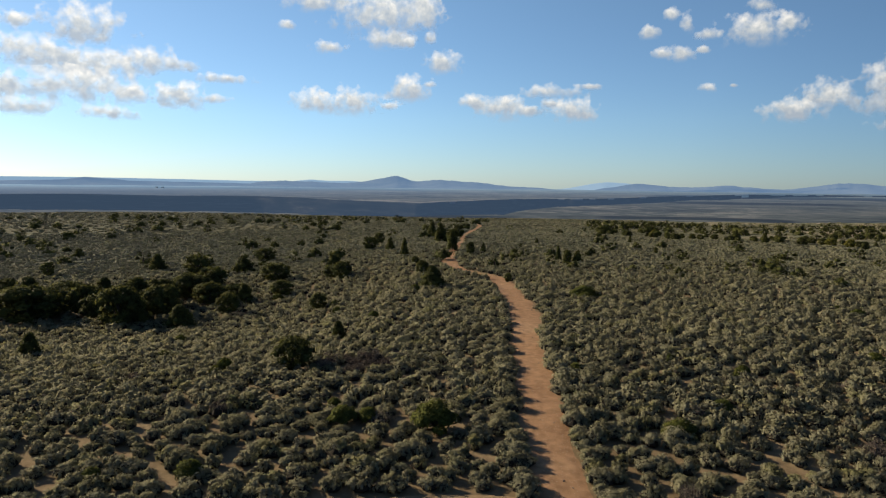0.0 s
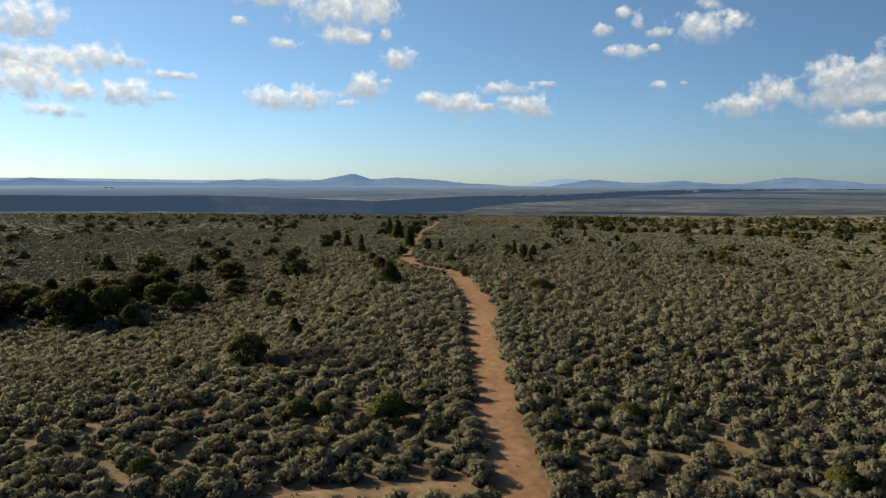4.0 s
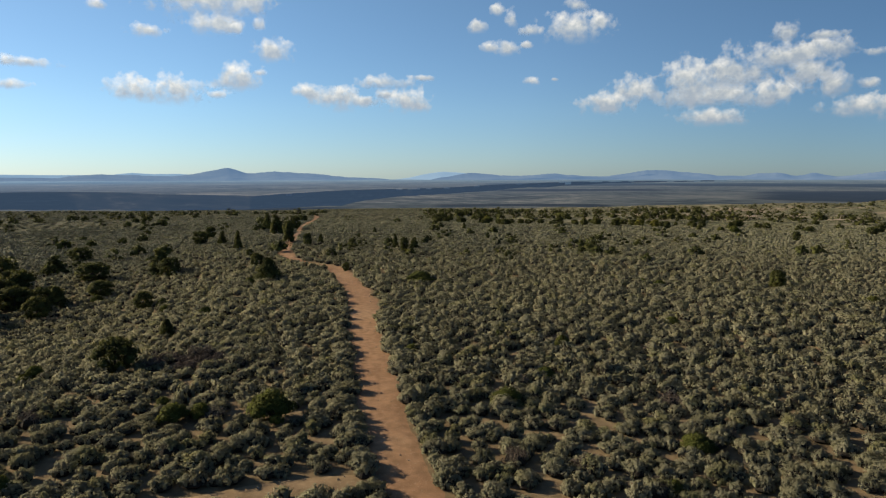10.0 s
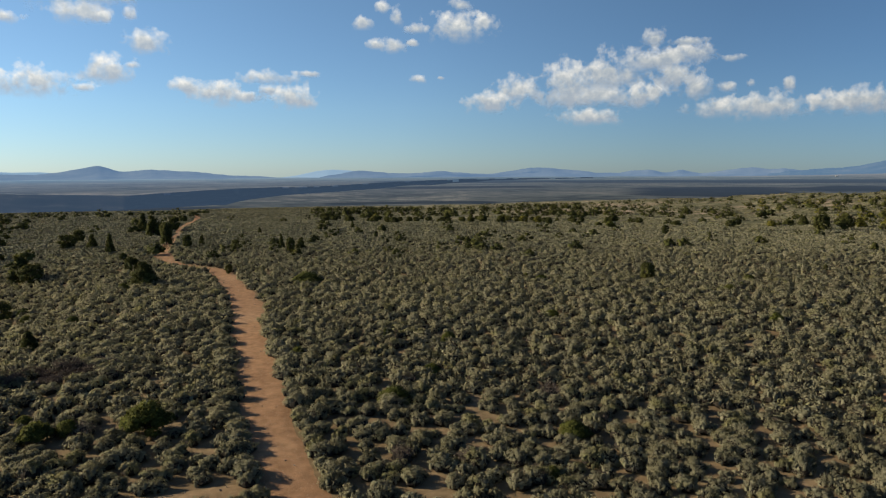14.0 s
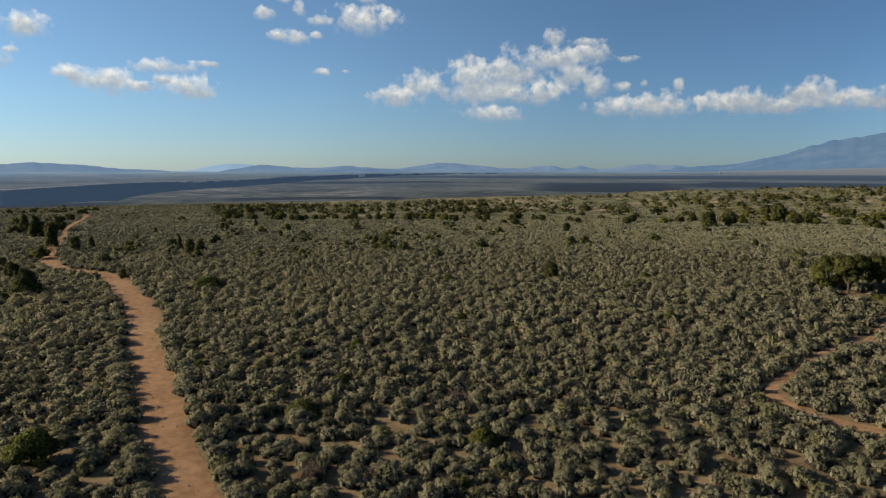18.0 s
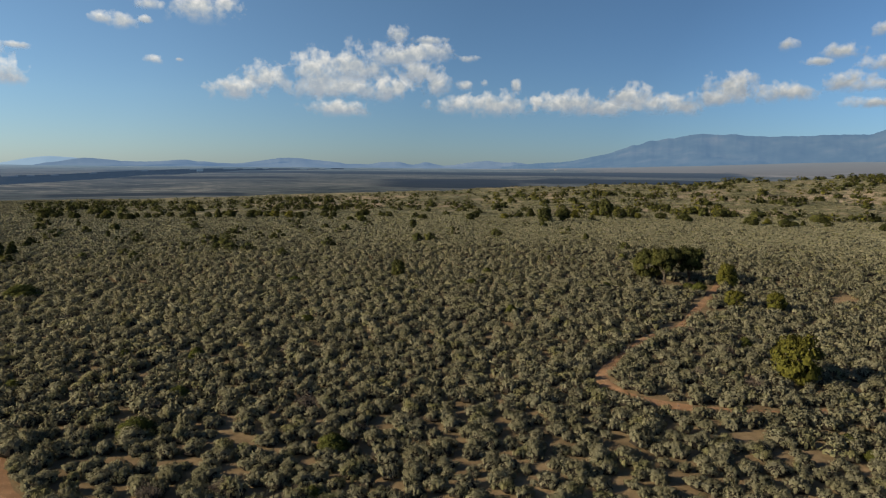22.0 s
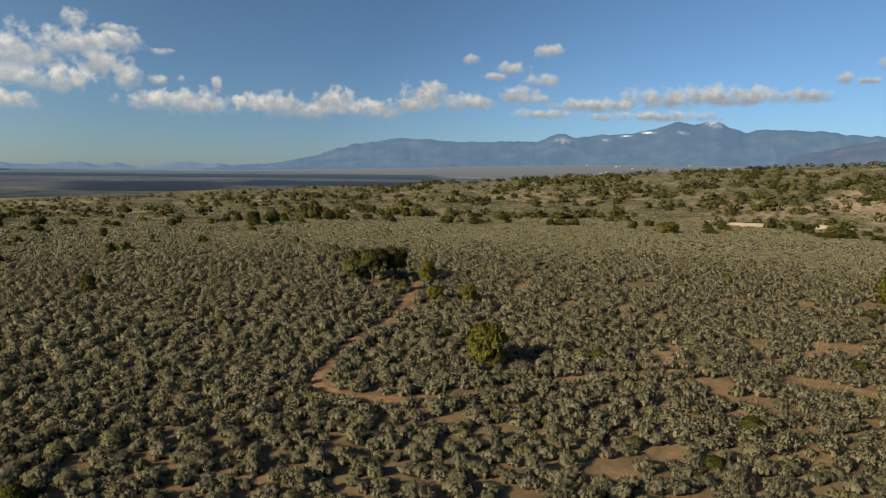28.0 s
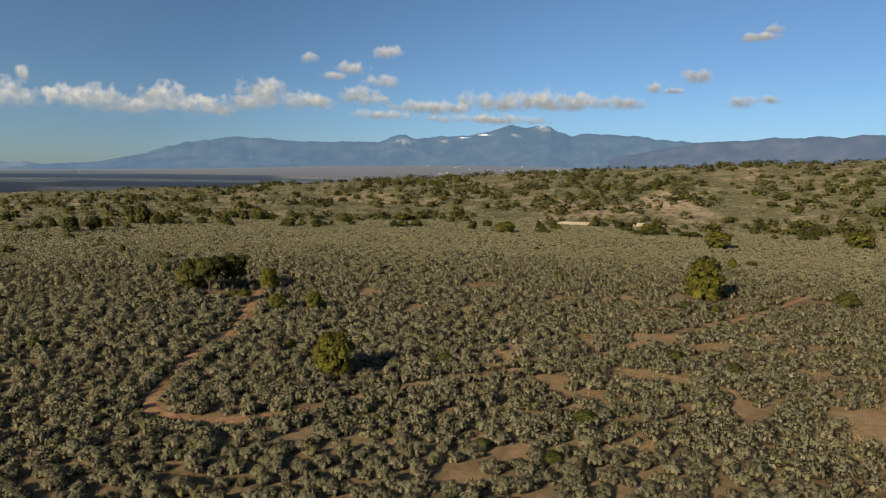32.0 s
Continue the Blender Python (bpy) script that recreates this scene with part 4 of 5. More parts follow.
def plant(kind, leafy, x, y, h, w, group):
    name = "shrub" if kind == "shrub" else "juniper_tree" if leafy == "juniper" else "pinyon_tree"
    ob = tagged(new(name), LABELS[kind, leafy], "shrub" if kind == "shrub" else "tree", group)
    ob.location = (x, y, float(height(x, y)) - 0.06 * h)
    ob.rotation_euler = (0, 0, rng_tree.uniform(0, 6.28))
    ob.scale = (w, w, h)
    crown, trunk = TREES[kind, leafy][rng_tree.integers(2) + (2 if math.hypot(x, y) > 80 else 0)]
    part("crown", crown, ob)
    part("trunk", trunk, ob)


for rows, kinds, leafy, group in ((DRAW, ("round", "round", "cone"), "juniper", "junipers in the draw"), (SLOPE, ("cone", "round"), "juniper", "junipers on the slope"),
                                  (GREEN, ("shrub", "shrub"), "pinyon", "green shrubs"), (CREST, ("cone", "round"), "juniper", "junipers along the trail"),
                                  (FIELD, ("round", "round", "shrub"), "juniper", "junipers across the field"), (PAIR, ("round", "open", "open"), "juniper", "tree clump at the side path"),
                                  (PINES, ("oval", "shrub", "round", "round", "round", "cone", "oval", "round", "round", "round", "shrub", "cone", "cone", "shrub"), "pinyon", "pinyon pines"), (MATS, ("shrub",), "pinyon", "green shrubs")):
    for i, row in enumerate(rows):
        x, y, h, w = row
        slim = 0.8 if group in ("junipers along the trail", "junipers across the field") else 1.0
        plant(kinds[i % len(kinds)], leafy, x, y, h * (2 - slim), w * slim, group)

rng_line = np.random.default_rng(31)
tree_line = spline([(42, 182, 1), (62, 160, 1), (84, 140, 1), (112, 112, 1), (146, 92, 1), (165, 50, 1), (172, 10, 1), (176, -30, 1), (168, -66, 1)], 1.0)
for i in rng_line.choice(len(tree_line), 62, replace=False):
    x, y = tree_line[i, :2] + rng_line.normal(size=2) * 5
    h = rng_line.uniform(1.3, 2.6)
    plant(("round", "cone", "shrub")[rng_line.integers(3)], "juniper" if rng_line.uniform() < 0.7 else "pinyon", x, y, h, h * rng_line.uniform(0.9, 1.5), "tree line at the foot of the slope")

bench_line = spline([(38, 176, 1), (51, 160, 1), (66, 151, 1), (80, 144, 1), (93, 136, 1), (102, 126, 1)], 0.6)
for i in rng_line.choice(len(bench_line), 44, replace=False):
    x, y = bench_line[i, :2] + rng_line.normal(size=2) * np.array([2.0, 3.0])
    h = rng_line.uniform(0.9, 1.8)
    plant(("round", "round", "oval", "cone")[rng_line.integers(4)], "juniper", x, y, h, h * rng_line.uniform(1.0, 1.5), "tree line at the foot of the slope")


def wood(name, count, r0, r1, az0, az1, h0, h1, label, seed, patch, sunny=(0, 0, 0, 0)):
    """Far scattered trees, joined."""
    rng = np.random.default_rng(seed)
    r, az = np.sqrt(rng.uniform(r0 ** 2, r1 ** 2, count * 6)), rng.uniform(az0, az1, count * 6)
    x, y = r * np.sin(np.radians(az)), r * np.cos(np.radians(az))
    k = rng.uniform(size=len(x)) < sm(0.2, 0.62, fbm(x, y, patch, seed))
    x, y = x[k], y[k]
    k = rng.uniform(size=len(x)) < 0.45 + 0.55 * sm(62, 78, np.degrees(np.arctan2(x, y))) if az1 > 100 else np.ones(len(x), bool)
    x, y = x[k][:count], y[k][:count]
    n = len(x)
    shapes = []
    for kind in ("round", "shrub", "round", "shrub"):
        (cv, cf, ci, cn), tv, tf = tree_shape(rng, kind, 60, 7, 0.13, 0.055, 4, 1)
        shapes.append((np.concatenate([cv, tv]), np.concatenate([cf, tf + len(cv)]), np.r_[np.full(len(cf), sunny[len(shapes)]), np.full(len(tf), 2)], np.concatenate([cn, unit(tv)])))
    h = rng.uniform(h0, h1, n) * (1 - 0.5 * sm(235, 330, np.hypot(x, y)) * (1 - 0.8 * sm(52, 72, np.degrees(np.arctan2(x, y)))))
    v, f, m, lean = scatter(shapes, x, y, height(x, y) - 0.13 * h, rng.uniform(0, 6.28, n), h * rng.uniform(1.0, 1.35, n), h, rng.integers(0, 4, n))
    tagged(new(name, mesh_of(name, v, f, [JUNIPER, PINYON, BARK], m, lean=lean)), label, "woodland", kind="stuff")


wood("hillside_woodland", 1750, 190, 350, 46, 124, 1.3, 3.5, "open juniper and pinyon woodland on a sandy slope", 5, 24, (0, 0, 1, 0))
wood("bench_woodland", 520, 185, 330, 12, 46, 1.3, 2.8, "scattered dark junipers on a low sandy bench", 6, 40)
wood("plateau_woodland", 330, 95, 340, -50, 4, 1.4, 3.2, "scattered dark junipers on the lower plateau", 7, 45)
wood("field_saplings", 80, 80, 190, 2, 62, 1.2, 2.1, "tiny scattered junipers dotting the sagebrush field", 8, 60)


rng_small = np.random.default_rng(77)
for _ in range(46):
    r, az = rng_small.uniform(21, 75), math.radians(rng_small.uniform(-32, 112))
    x, y = r * math.sin(az), r * math.cos(az)
    if clear_of_trails(np.array([x]), np.array([y]), 0.5)[0]:
        h = rng_small.uniform(0.6, 1.05)
        plant("shrub", "pinyon", x, y, h, h * rng_small.uniform(0.9, 1.4), "green shrubs")


def dead_shrubs():
    rng = np.random.default_rng(58)
    shapes = []
    for _ in range(3):
        v, f, m, _ = twiggy(rng, 620, 16, 0.1, 0.006)
        sv, sf = stems(rng, 16)
        shapes.append((mesh_of("dry_crown", v, f, [DEADWOOD, TWIG_SHADE], m), mesh_of("stem", sv, sf, [DEADWOOD])))
    spots = [(-4.2 + 2.3 * rng.uniform(-1, 1), 36.4 + 1.7 * rng.uniform(-1, 1)) for _ in range(24)]
    for _ in range(26):
        r, az = rng.uniform(21, 50), math.radians(rng.uniform(-30, 108))
        spots.append((r * math.sin(az), r * math.cos(az)))
    for x, y in spots:
        if not clear_of_trails(np.array([x]), np.array([y]), 0.3)[0]:
            continue
        ob = tagged(new("dead_shrub"), "dead grey-brown sagebrush with bare twigs", "shrub", "dead sagebrush")
        w = rng.uniform(0.8, 1.25)
        ob.location = (x, y, float(height(x, y)) - 0.03)
        ob.rotation_euler = (0, 0, rng.uniform(0, 6.28))
        ob.scale = (w, w, w * rng.uniform(0.75, 1.1))
        twigs, wood_stem = shapes[rng.integers(3)]
        part("dry_crown", twigs, ob)
        part("stem", wood_stem, ob)


dead_shrubs()


def sand_bank(points, tall, label):
    """A low pale cut bank with a crumbling top edge."""
    rows = spline(points, 0.8)
    n = len(rows)
    fade = np.sin(np.linspace(0, np.pi, n)) ** 0.5
    top = tall * fade * (0.7 + 0.6 * fbm(rows[:, 0], rows[:, 1], 4, 21))
    x0, y0 = rows[:, 0], rows[:, 1]
    away = np.stack([x0, y0], 1) / np.hypot(x0, y0)[:, None]
    cols = []
    for d, k in ((-1.5, -0.05), (-0.4, 0.25), (0.1, 0.9), (0.6, 1.0), (2.0, 0.75), (4.5, -0.1)):
        x, y = x0 + away[:, 0] * d, y0 + away[:, 1] * d
        cols.append(np.stack([x, y, height(x, y) + top * k - (0.1 if k < 0 else 0)], -1))
    me = mesh_of("sand_bank", np.stack(cols, 1).reshape(-1, 3), grid_faces(n, 6), [PALE], None, True)
    tagged(new("sand_bank", me), label, "sand bank")


sand_bank([(197, 0, 1), (196, -6, 1), (197, -13, 1), (199, -16, 1)], 1.1, "low pale sandy cut bank below the wooded slope")
sand_bank([(200, -19, 1), (199, -25, 1), (199, -31, 1)], 0.9, "small pale sandy bank beside the track")


# ---- stones, dry grass ----
def stones():
    rng = np.random.default_rng(9)
    k = rng.integers(0, len(LINES) - 40, 420)
    x, y = LINES[k, 0] + rng.normal(size=420) * 0.55, LINES[k, 1] + rng.uniform(-0.5, 0.5, 420)
    n = len(x)
    shapes = []
    for _ in range(4):
        v, f, n_out = blob(np.array([[0, 0, 0.2]]), np.array([[0.5, 0.42, 0.34]]), 5)
        v = v * (1 + 0.25 * rng.normal(size=v.shape))
        shapes.append((v, f, np.zeros(len(f), int), n_out))
    s = rng.uniform(0.03, 0.1, n)
    v, f, m, _ = scatter(shapes, x, y, height(x, y) + 0.03, rng.uniform(0, 6.28, n), s, s, rng.integers(0, 4, n))
    tagged(new("trail_stones", mesh_of("trail_stones", v, f, [STONE], m)), "small brown stones strewn over the dirt trails", "stones", kind="stuff")


stones()


def dry_grass():
    rng = np.random.default_rng(19)
    x, y = [], []
    g = rng.uniform(-70, 75, (30000, 2))
    r, az = np.hypot(*g.T), np.degrees(np.arctan2(g[:, 0], g[:, 1]))
    k = (r > 17) & (r < 75) & (az > -40) & (az < 120) & (rng.uniform(size=len(g)) > 0.5 + 0.5 * sage_cover(*g.T))
    g = g[k]
    g = g[clear_of_trails(g[:, 0], g[:, 1], 0.1)]
    n = len(g)
    shapes = []
    for _ in range(4):
        m = 16
        b = np.c_[rng.normal(size=(m, 2)) * 0.12, np.zeros(m)]
        t = b + np.c_[rng.normal(size=(m, 2)) * 0.12, rng.uniform(0.12, 0.3, m)]
        w = np.c_[rng.normal(size=(m, 2)) * 0.008, np.zeros(m)]
        shapes.append((np.stack([b - w, b + w, t], 1).reshape(-1, 3), np.arange(3 * m).reshape(-1, 3), np.zeros(m, int), np.tile([0.0, 0, 1], (3 * m, 1))))
    s = rng.uniform(0.7, 1.5, n)
    v, f, mi, _ = scatter(shapes, g[:, 0], g[:, 1], height(g[:, 0], g[:, 1]), rng.uniform(0, 6.28, n), s, s, rng.integers(0, 4, n))
    tagged(new("dry_grass", mesh_of("dry_grass", v, f, [STRAW], mi)), "thin straw-coloured grass tufts on bare soil", "grass", kind="stuff")


dry_grass()


# ---- mountains on the horizon ----
def mountain_range(name, knots, r, depth, mat, label, rough, seed, low=-30.0):
    """A range r metres off whose skyline rises through (bearing, elevation) knots, with spurs and gullies down its front."""
    az = np.arange(knots[0][0], knots[-1][0], 0.08)
    el = np.interp(az, [k[0] for k in knots], [k[1] for k in knots])
    el = np.convolve(np.pad(el, 3, "edge"), np.ones(7) / 7, "valid")
    s = np.concatenate([np.linspace(0, 1, 20), [1.12, 1.3]])
    aa, ss = np.meshgrid(np.radians(az), s, indexing="ij")
    rr = r - depth + depth * ss
    top = 10.5 + r * np.tan(np.radians(el)) - low
    fine = (fbm(az * 40, az * 0, 26, seed, 5) - 0.5) * rough * 2
    crest = np.clip(1 - np.abs(1 - ss), 0, 1)
    x, y = rr * np.sin(aa), rr * np.cos(aa)
    ridges = 1 - 2 * np.abs(fbm(x, y, 420, seed + 3, 5) - 0.5)
    prof = crest ** 1.6
    z = low + (top[:, None] + fine[:, None]) * prof * (1 - (1 - ridges) * 1.5 * (1 - prof)) 
    z = np.maximum(z, low - 5)
    faces = grid_faces(len(az), len(s))[:, ::-1]
    me = mesh_of(name, np.stack([x, y, z], -1).reshape(-1, 3), faces, [mat], None, True)
    tagged(new(name, me), label, "mountain", kind="structure")


PEAK = [(-16.5, -0.4), (-15.4, -0.12), (-13.2, 0.04), (-11, -0.02), (-7.8, -0.08), (-6.4, 0.08), (-5, 0.37), (-4.2, 0.52), (-3.9, 0.57), (-3.6, 0.5), (-3.1, 0.3), (-2.3, 0.08), (-0.7, 0.24), (0.7, 0.21), (3, 0.04), (5.4, -0.21), (8.2, -0.33), (9, -0.45)]
HILLS = [(12.5, -0.42), (13.6, -0.2), (15.8, 0.14), (18, -0.1), (20.1, -0.12), (22.6, 0.05), (24.2, -0.11), (26.9, -0.2), (28, -0.01), (29.8, 0.3), (31.2, 0.27), (32.8, 0.13), (35, -0.1), (37.1, -0.2), (38.1, 0.03), (39.5, 0.04),
         (40.6, -0.19), (41.8, 0.1), (43.2, -0.22), (45.9, 0.11), (47, 0.21), (48.1, 0.03), (49, 0.17), (50.3, 0), (52, 0.1), (54, -0.2)]
FAINT_WEST = [(-50, 0.1), (-32.9, 0.12), (-27.6, 0.13), (-21.8, 0.07), (-16.3, 0), (-12.5, 0), (-11, 0.16), (-9.5, 0.06), (-7.8, 0.08), (-5, -0.09), (-3, -0.4)]
FAINT_MID = [(9.5, -0.4), (10.5, -0.29), (12.3, 0.1), (13.4, 0.21), (15, 0.13), (16.3, -0.08), (17.5, -0.4)]
NEAR_MESA = [(-38, -0.3), (-29.1, -0.07), (-27.6, 0.16), (-25.7, 0.02), (-24.6, -0.1), (-20, -0.15), (-14, -0.25), (-10, -0.45)]
BIG = [(48, -0.3), (50.3, 0.0), (52, 0.14), (54.4, 0.36), (56.2, 0.8), (58.2, 1.43), (59.9, 1.9), (62, 2.22), (64.1, 2.44), (65.9, 2.4), (67.6, 2.25), (70.8, 2.29), (74.9, 2.3), (76.3, 2.89), (76.9, 3.0), (78.2, 2.61), (79.4, 2.77),
       (80.3, 2.98), (81.9, 2.96), (83.6, 3.27), (85.6, 3.85), (86.1, 3.9), (87, 3.69), (88.2, 3.97), (89.1, 3.76), (90.7, 3.09), (91.6, 3.28), (93, 3.25), (96, 3.09), (98.2, 2.84), (100.7, 2.63), (104, 2.5), (110, 2.6), (118, 2.7), (128, 2.0), (138, 0.5)]
FOOTHILL = [(91, 0.5), (93.5, 1.25), (96, 1.75), (98.5, 2.2), (100.7, 2.62), (102.7, 2.81), (103.9, 2.73), (105.9, 3.06), (107.7, 2.97), (108.8, 3.17), (110.6, 2.96), (111.6, 3.27), (112.9, 3.13), (118, 3.3), (128, 2.2), (138, 0.5)]
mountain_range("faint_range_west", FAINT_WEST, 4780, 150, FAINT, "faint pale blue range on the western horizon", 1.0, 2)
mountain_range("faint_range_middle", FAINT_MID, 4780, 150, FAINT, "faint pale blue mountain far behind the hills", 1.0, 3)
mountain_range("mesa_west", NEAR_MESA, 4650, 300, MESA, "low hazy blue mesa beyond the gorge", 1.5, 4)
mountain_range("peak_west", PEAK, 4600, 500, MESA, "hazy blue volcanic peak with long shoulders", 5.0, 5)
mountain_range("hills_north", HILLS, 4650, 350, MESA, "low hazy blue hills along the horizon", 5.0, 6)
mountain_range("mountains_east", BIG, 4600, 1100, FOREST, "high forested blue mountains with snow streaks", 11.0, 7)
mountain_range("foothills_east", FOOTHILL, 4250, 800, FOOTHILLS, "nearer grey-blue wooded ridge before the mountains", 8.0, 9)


def house(az, r, w, d, h, wall, group):
    """A far small house: walls, gable roof, door and windows."""
    a = math.radians(az)
    x, y = r * math.sin(a), r * math.cos(a)
    ob = tagged(new("house"), "small pale house with a low roof far across the plain", "house", group)
    ob.matrix_basis = pose(x, y, float(height(x, y)), 0, 0, -az + 20)

    def box(name, x0, x1, y0, y1, z0, z1, mat):
        v = [(p, q, s) for p in (x0, x1) for q in (y0, y1) for s in (z0, z1)]
        f = [(0, 1, 3, 2), (4, 6, 7, 5), (0, 4, 5, 1), (2, 3, 7, 6), (0, 2, 6, 4), (1, 5, 7, 3)]
        return part(name, mesh_of(name, v, f, [mat]), ob)
    box("wall", -w / 2, w / 2, -d / 2, d / 2, -1, h, wall)
    v = [(-w / 2 - 0.4, -d / 2 - 0.4, h), (w / 2 + 0.4, -d / 2 - 0.4, h), (w / 2 + 0.4, d / 2 + 0.4, h), (-w / 2 - 0.4, d / 2 + 0.4, h), (-w / 2 - 0.4, 0, h + 1.4), (w / 2 + 0.4, 0, h + 1.4)]
    f = [(0, 1, 5), (0, 5, 4), (2, 3, 4), (2, 4, 5), (0, 4, 3), (1, 2, 5), (0, 3, 2), (0, 2, 1)]
    part("roof", mesh_of("roof", v, f, [HOUSE_ROOF]), ob)
    box("door", -0.5, 0.5, -d / 2 - 0.06, -d / 2 + 0.02, 0, 2.1, BARK)
    for k in (-0.3, 0.3):
        box("window", w * k - 0.7, w * k + 0.7, -d / 2 - 0.05, -d / 2 + 0.02, 1.0, 2.2, BARK)


HOUSE_WALL = bark_material("pale_plaster", (0.34, 0.32, 0.29), (0.46, 0.44, 0.4))
HOUSE_ROOF = bark_material("metal_roof", (0.25, 0.25, 0.25), (0.4, 0.4, 0.4))
rng_town = np.random.default_rng(3)
for _ in range(22):
    house(rng_town.uniform(79, 92), rng_town.uniform(2600, 3900), rng_town.uniform(7, 13), rng_town.uniform(6, 9), rng_town.uniform(2.6, 3.6), HOUSE_WALL, "houses of the far town")
for az, r in ((-22.7, 3300), (-22.3, 3300), (52.5, 3300)):
    house(az, r, 9, 7, 3.2, HOUSE_WALL, "lone far houses")


# ---- clouds ----
def cloud(puffs, rank):
    """A cumulus made of puffs, each (bearing, elevation, half width, half height) in degrees, kilometres away."""
    ob = tagged(new("cloud"), "white cumulus cloud with a flat grey base" if len(puffs) > 2 else "small white fair-weather cloud", "cloud", "clouds", "structure")
    for i, (az, el, w, h) in enumerate(puffs):
        nu, nv = 9, 7
        u, v = np.meshgrid(np.linspace(-1.9, 1.9, nu), np.linspace(-1.9, 1.9, nv), indexing="ij")
        a, e = np.radians(az + u * w), np.radians(el + v * h)
        d = 4800 + 6 * (i % 5) + 1.2 * rank + 10 * (u ** 2 + v ** 2)
        p = np.stack([d * np.cos(e) * np.sin(a), d * np.cos(e) * np.cos(a), 10 + d * np.sin(e)], -1).reshape(-1, 3)
        me = mesh_of("puff", p, grid_faces(nu, nv), [CLOUD], None, True)
        lay = me.uv_layers.new(name="UVMap")
        idx = np.empty(len(me.loops), np.int32)
        me.loops.foreach_get("vertex_index", idx)
        lay.data.foreach_set("uv", np.stack([u.ravel()[idx], v.ravel()[idx]], 1).astype(np.float32).ravel())
        part("puff", me, ob)


CLOUDS_WEST = [
    [(-27.2, 11.0, 2.61, 1.70), (-30.5, 8.8, 2.83, 1.29), (-27.3, 8.3, 3.79, 1.41), (-23.7, 8.8, 2.58, 1.03), (-21.2, 8.7, 1.64, 0.62), (-28.5, 6.7, 4.11, 1.42), (-24.4, 6.3, 2.16, 0.87), (-26.0, 4.9, 1.99, 0.57)],
    [(-31.6, 10.9, 1.02, 0.63)],
    [(-31.3, 5.1, 1.92, 0.66), (-33.9, 6.3, 2.31, 1.58), (-34.4, 8.8, 1.94, 1.54)],
    [(-20.9, 6.4, 1.72, 1.20), (-18.5, 6.3, 1.19, 0.41)],
    [(-17.5, 7.9, 2.14, 0.41)],
]
CLOUDS_MIDDLE = [
    [(-10.4, 14.1, 2.33, 0.87), (-5.0, 13.4, 3.76, 1.94), (-1.7, 13.6, 1.38, 1.60), (-4.5, 11.4, 1.94, 0.82)],
    [(-9.5, 10.7, 1.27, 0.55)],
    [(-12.7, 12.2, 0.71, 0.35)],
    [(-2.9, 11.2, 0.50, 0.41)],
    [(-1.4, 11.6, 0.50, 0.55)],
    [(-0.2, 9.7, 1.34, 0.92)],
    [(-10.6, 6.4, 1.81, 0.93), (-7.7, 6.5, 2.40, 1.13)],
    [(-2.9, 7.5, 1.67, 1.04), (-4.5, 6.2, 0.84, 0.33), (-1.4, 8.0, 0.65, 0.28)],
]
CLOUDS_NORTH = [
    [(2.5, 6.6, 1.21, 0.62), (4.8, 6.2, 2.13, 1.09), (7.1, 6.0, 1.01, 0.48)],
    [(8.7, 7.4, 2.17, 0.56), (11.9, 7.8, 0.88, 0.27)],
    [(10.5, 5.9, 1.70, 0.95), (8.7, 6.5, 0.82, 0.42)],
    [(16.2, 11.8, 0.72, 0.52)],
    [(19.0, 12.3, 0.54, 0.76)],
    [(20.7, 11.4, 0.88, 0.39)],
    [(17.8, 13.0, 0.50, 0.51)],
    [(17.2, 10.2, 0.67, 0.40), (18.8, 10.1, 0.83, 0.62), (20.3, 10.3, 0.48, 0.26)],
    [(24.1, 11.5, 2.34, 1.16), (26.1, 11.8, 1.03, 0.73), (24.2, 13.2, 0.91, 0.44)],
    [(20.7, 7.5, 0.65, 0.35), (22.5, 7.6, 0.31, 0.17)],
]
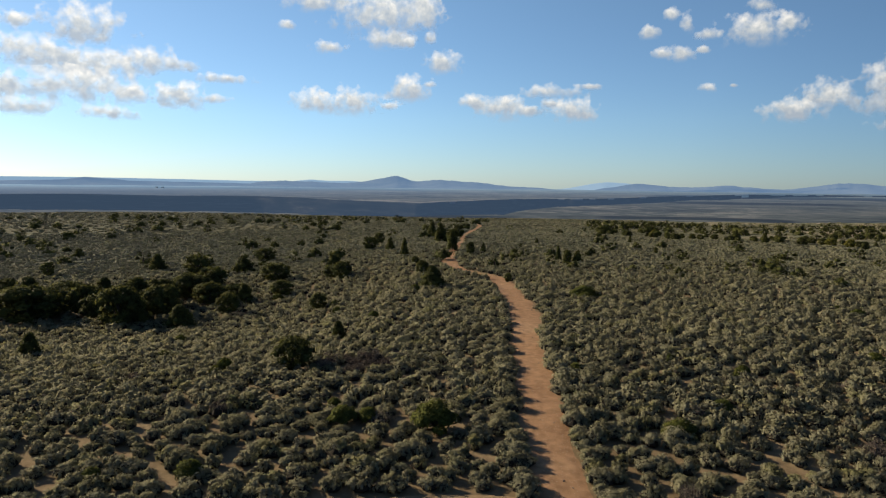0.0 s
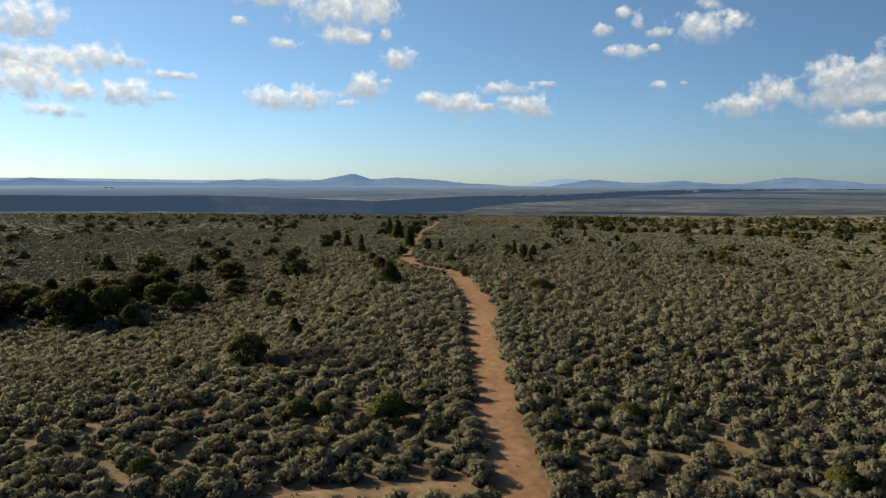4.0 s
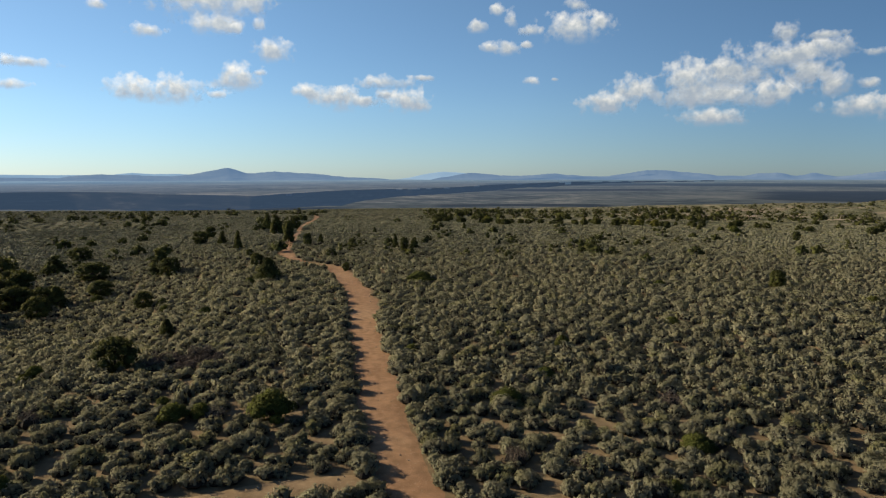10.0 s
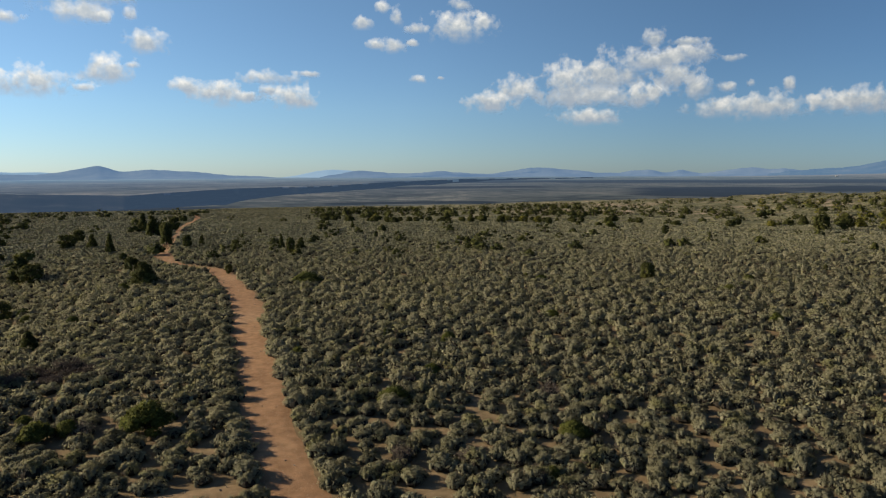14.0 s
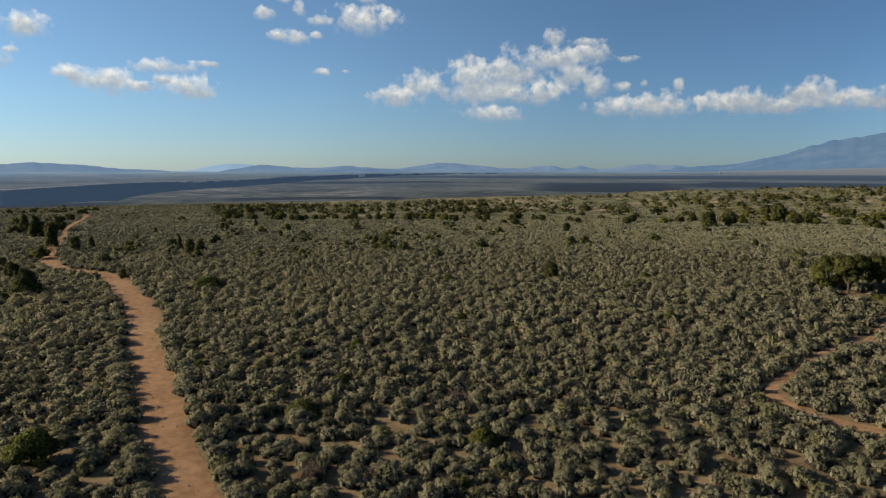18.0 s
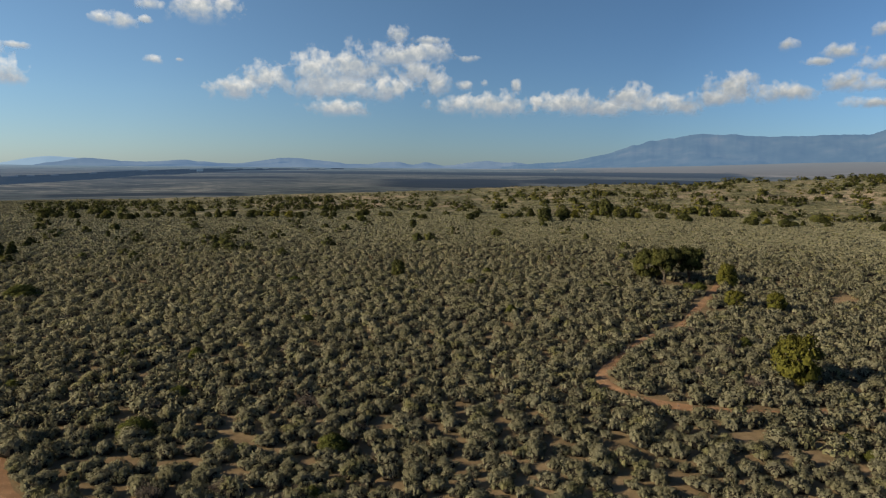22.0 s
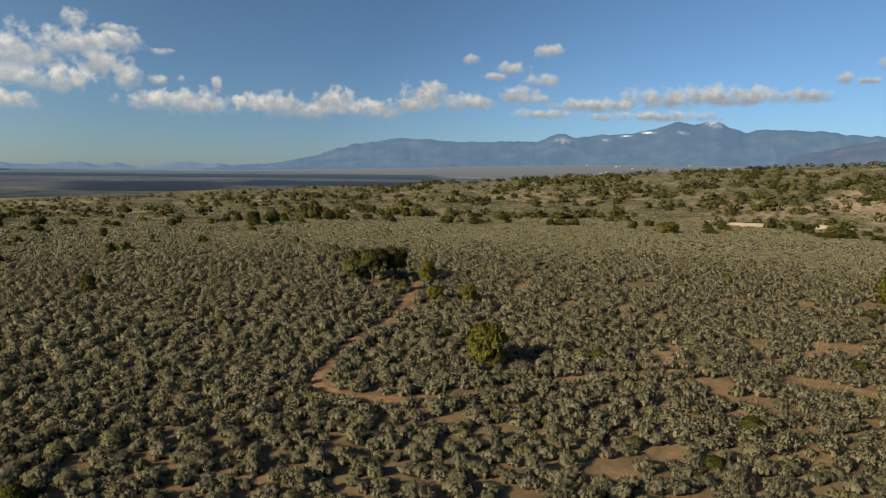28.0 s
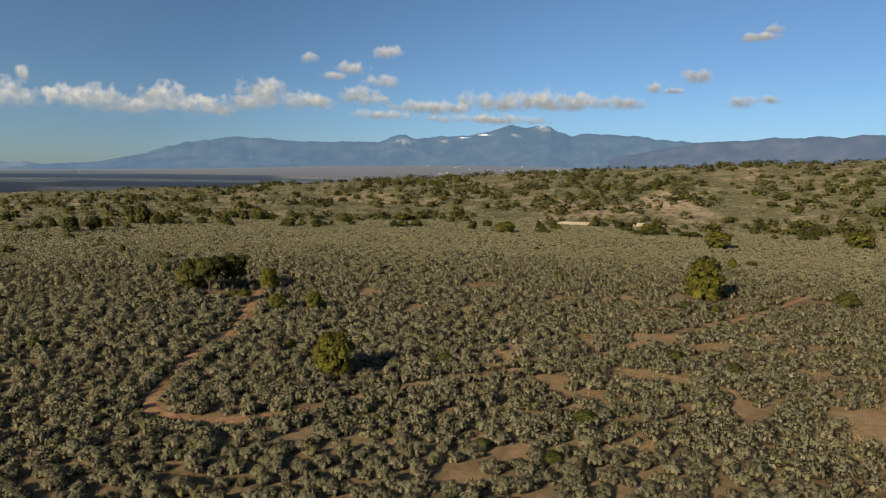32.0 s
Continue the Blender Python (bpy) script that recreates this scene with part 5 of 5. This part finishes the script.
CLOUDS_BIG = [
    [(26.5, 5.6, 2.13, 0.85), (28.9, 6.5, 1.95, 1.13), (33.0, 7.0, 2.13, 1.87), (35.8, 7.7, 2.74, 1.48), (34.4, 5.9, 4.13, 0.95), (39.7, 8.6, 2.32, 0.91), (42.2, 8.9, 1.94, 0.76), (41.3, 7.4, 1.51, 1.20), (39.0, 5.9, 1.62, 1.03), (42.6, 6.3, 1.23, 0.92), (41.9, 9.8, 1.23, 0.32)],
    [(39.4, 10.2, 0.76, 0.72)],
    [(34.7, 4.3, 2.31, 0.67)],
    [(45.2, 8.4, 0.77, 0.32)],
    [(45.0, 6.3, 0.78, 0.41)],
    [(46.5, 6.5, 0.30, 0.36)],
    [(49.1, 6.3, 0.46, 0.54)],
    [(44.6, 4.7, 2.16, 0.79), (47.7, 4.7, 3.00, 1.00)],
]
CLOUDS_ROW = [
    [(51.6, 4.7, 1.29, 0.67), (53.6, 4.8, 2.70, 0.97)],
    [(58.1, 5.3, 1.72, 0.92), (57.1, 4.5, 2.26, 0.73), (60.0, 4.7, 2.07, 0.79), (62.2, 4.7, 1.33, 0.90)],
    [(65.7, 5.9, 1.81, 1.14), (66.6, 6.4, 0.94, 0.68), (64.7, 5.1, 1.75, 0.60)],
    [(69.1, 5.4, 2.16, 0.73)],
    [(73.3, 6.0, 1.89, 0.71), (74.5, 5.7, 1.56, 0.43)],
    [(75.3, 7.1, 1.15, 0.60)],
    [(75.7, 9.4, 1.24, 0.50)],
    [(72.7, 8.1, 1.19, 0.56), (71.3, 7.5, 0.97, 0.31)],
    [(69.2, 8.8, 0.66, 0.48)],
    [(75.3, 4.5, 2.30, 0.43)],
]
CLOUDS_EAST = [
    [(79.3, 5.2, 3.26, 0.57), (84.2, 5.7, 3.14, 0.85), (88.1, 5.8, 3.26, 0.85), (91.5, 5.7, 1.78, 0.65), (94.6, 5.7, 1.74, 0.65)],
    [(84.2, 4.3, 4.38, 0.43)],
    [(97.1, 6.8, 0.52, 0.41), (98.4, 6.6, 0.92, 0.27)],
    [(100.1, 7.6, 1.30, 0.66)],
    [(103.2, 5.7, 1.25, 0.52), (105.4, 5.8, 0.68, 0.39)],
    [(104.4, 10.3, 1.37, 0.33), (105.5, 10.8, 0.67, 0.46)],
]
for rank, puffs in enumerate(CLOUDS_WEST + CLOUDS_MIDDLE + CLOUDS_NORTH + CLOUDS_BIG + CLOUDS_ROW + CLOUDS_EAST):
    cloud(puffs, rank)
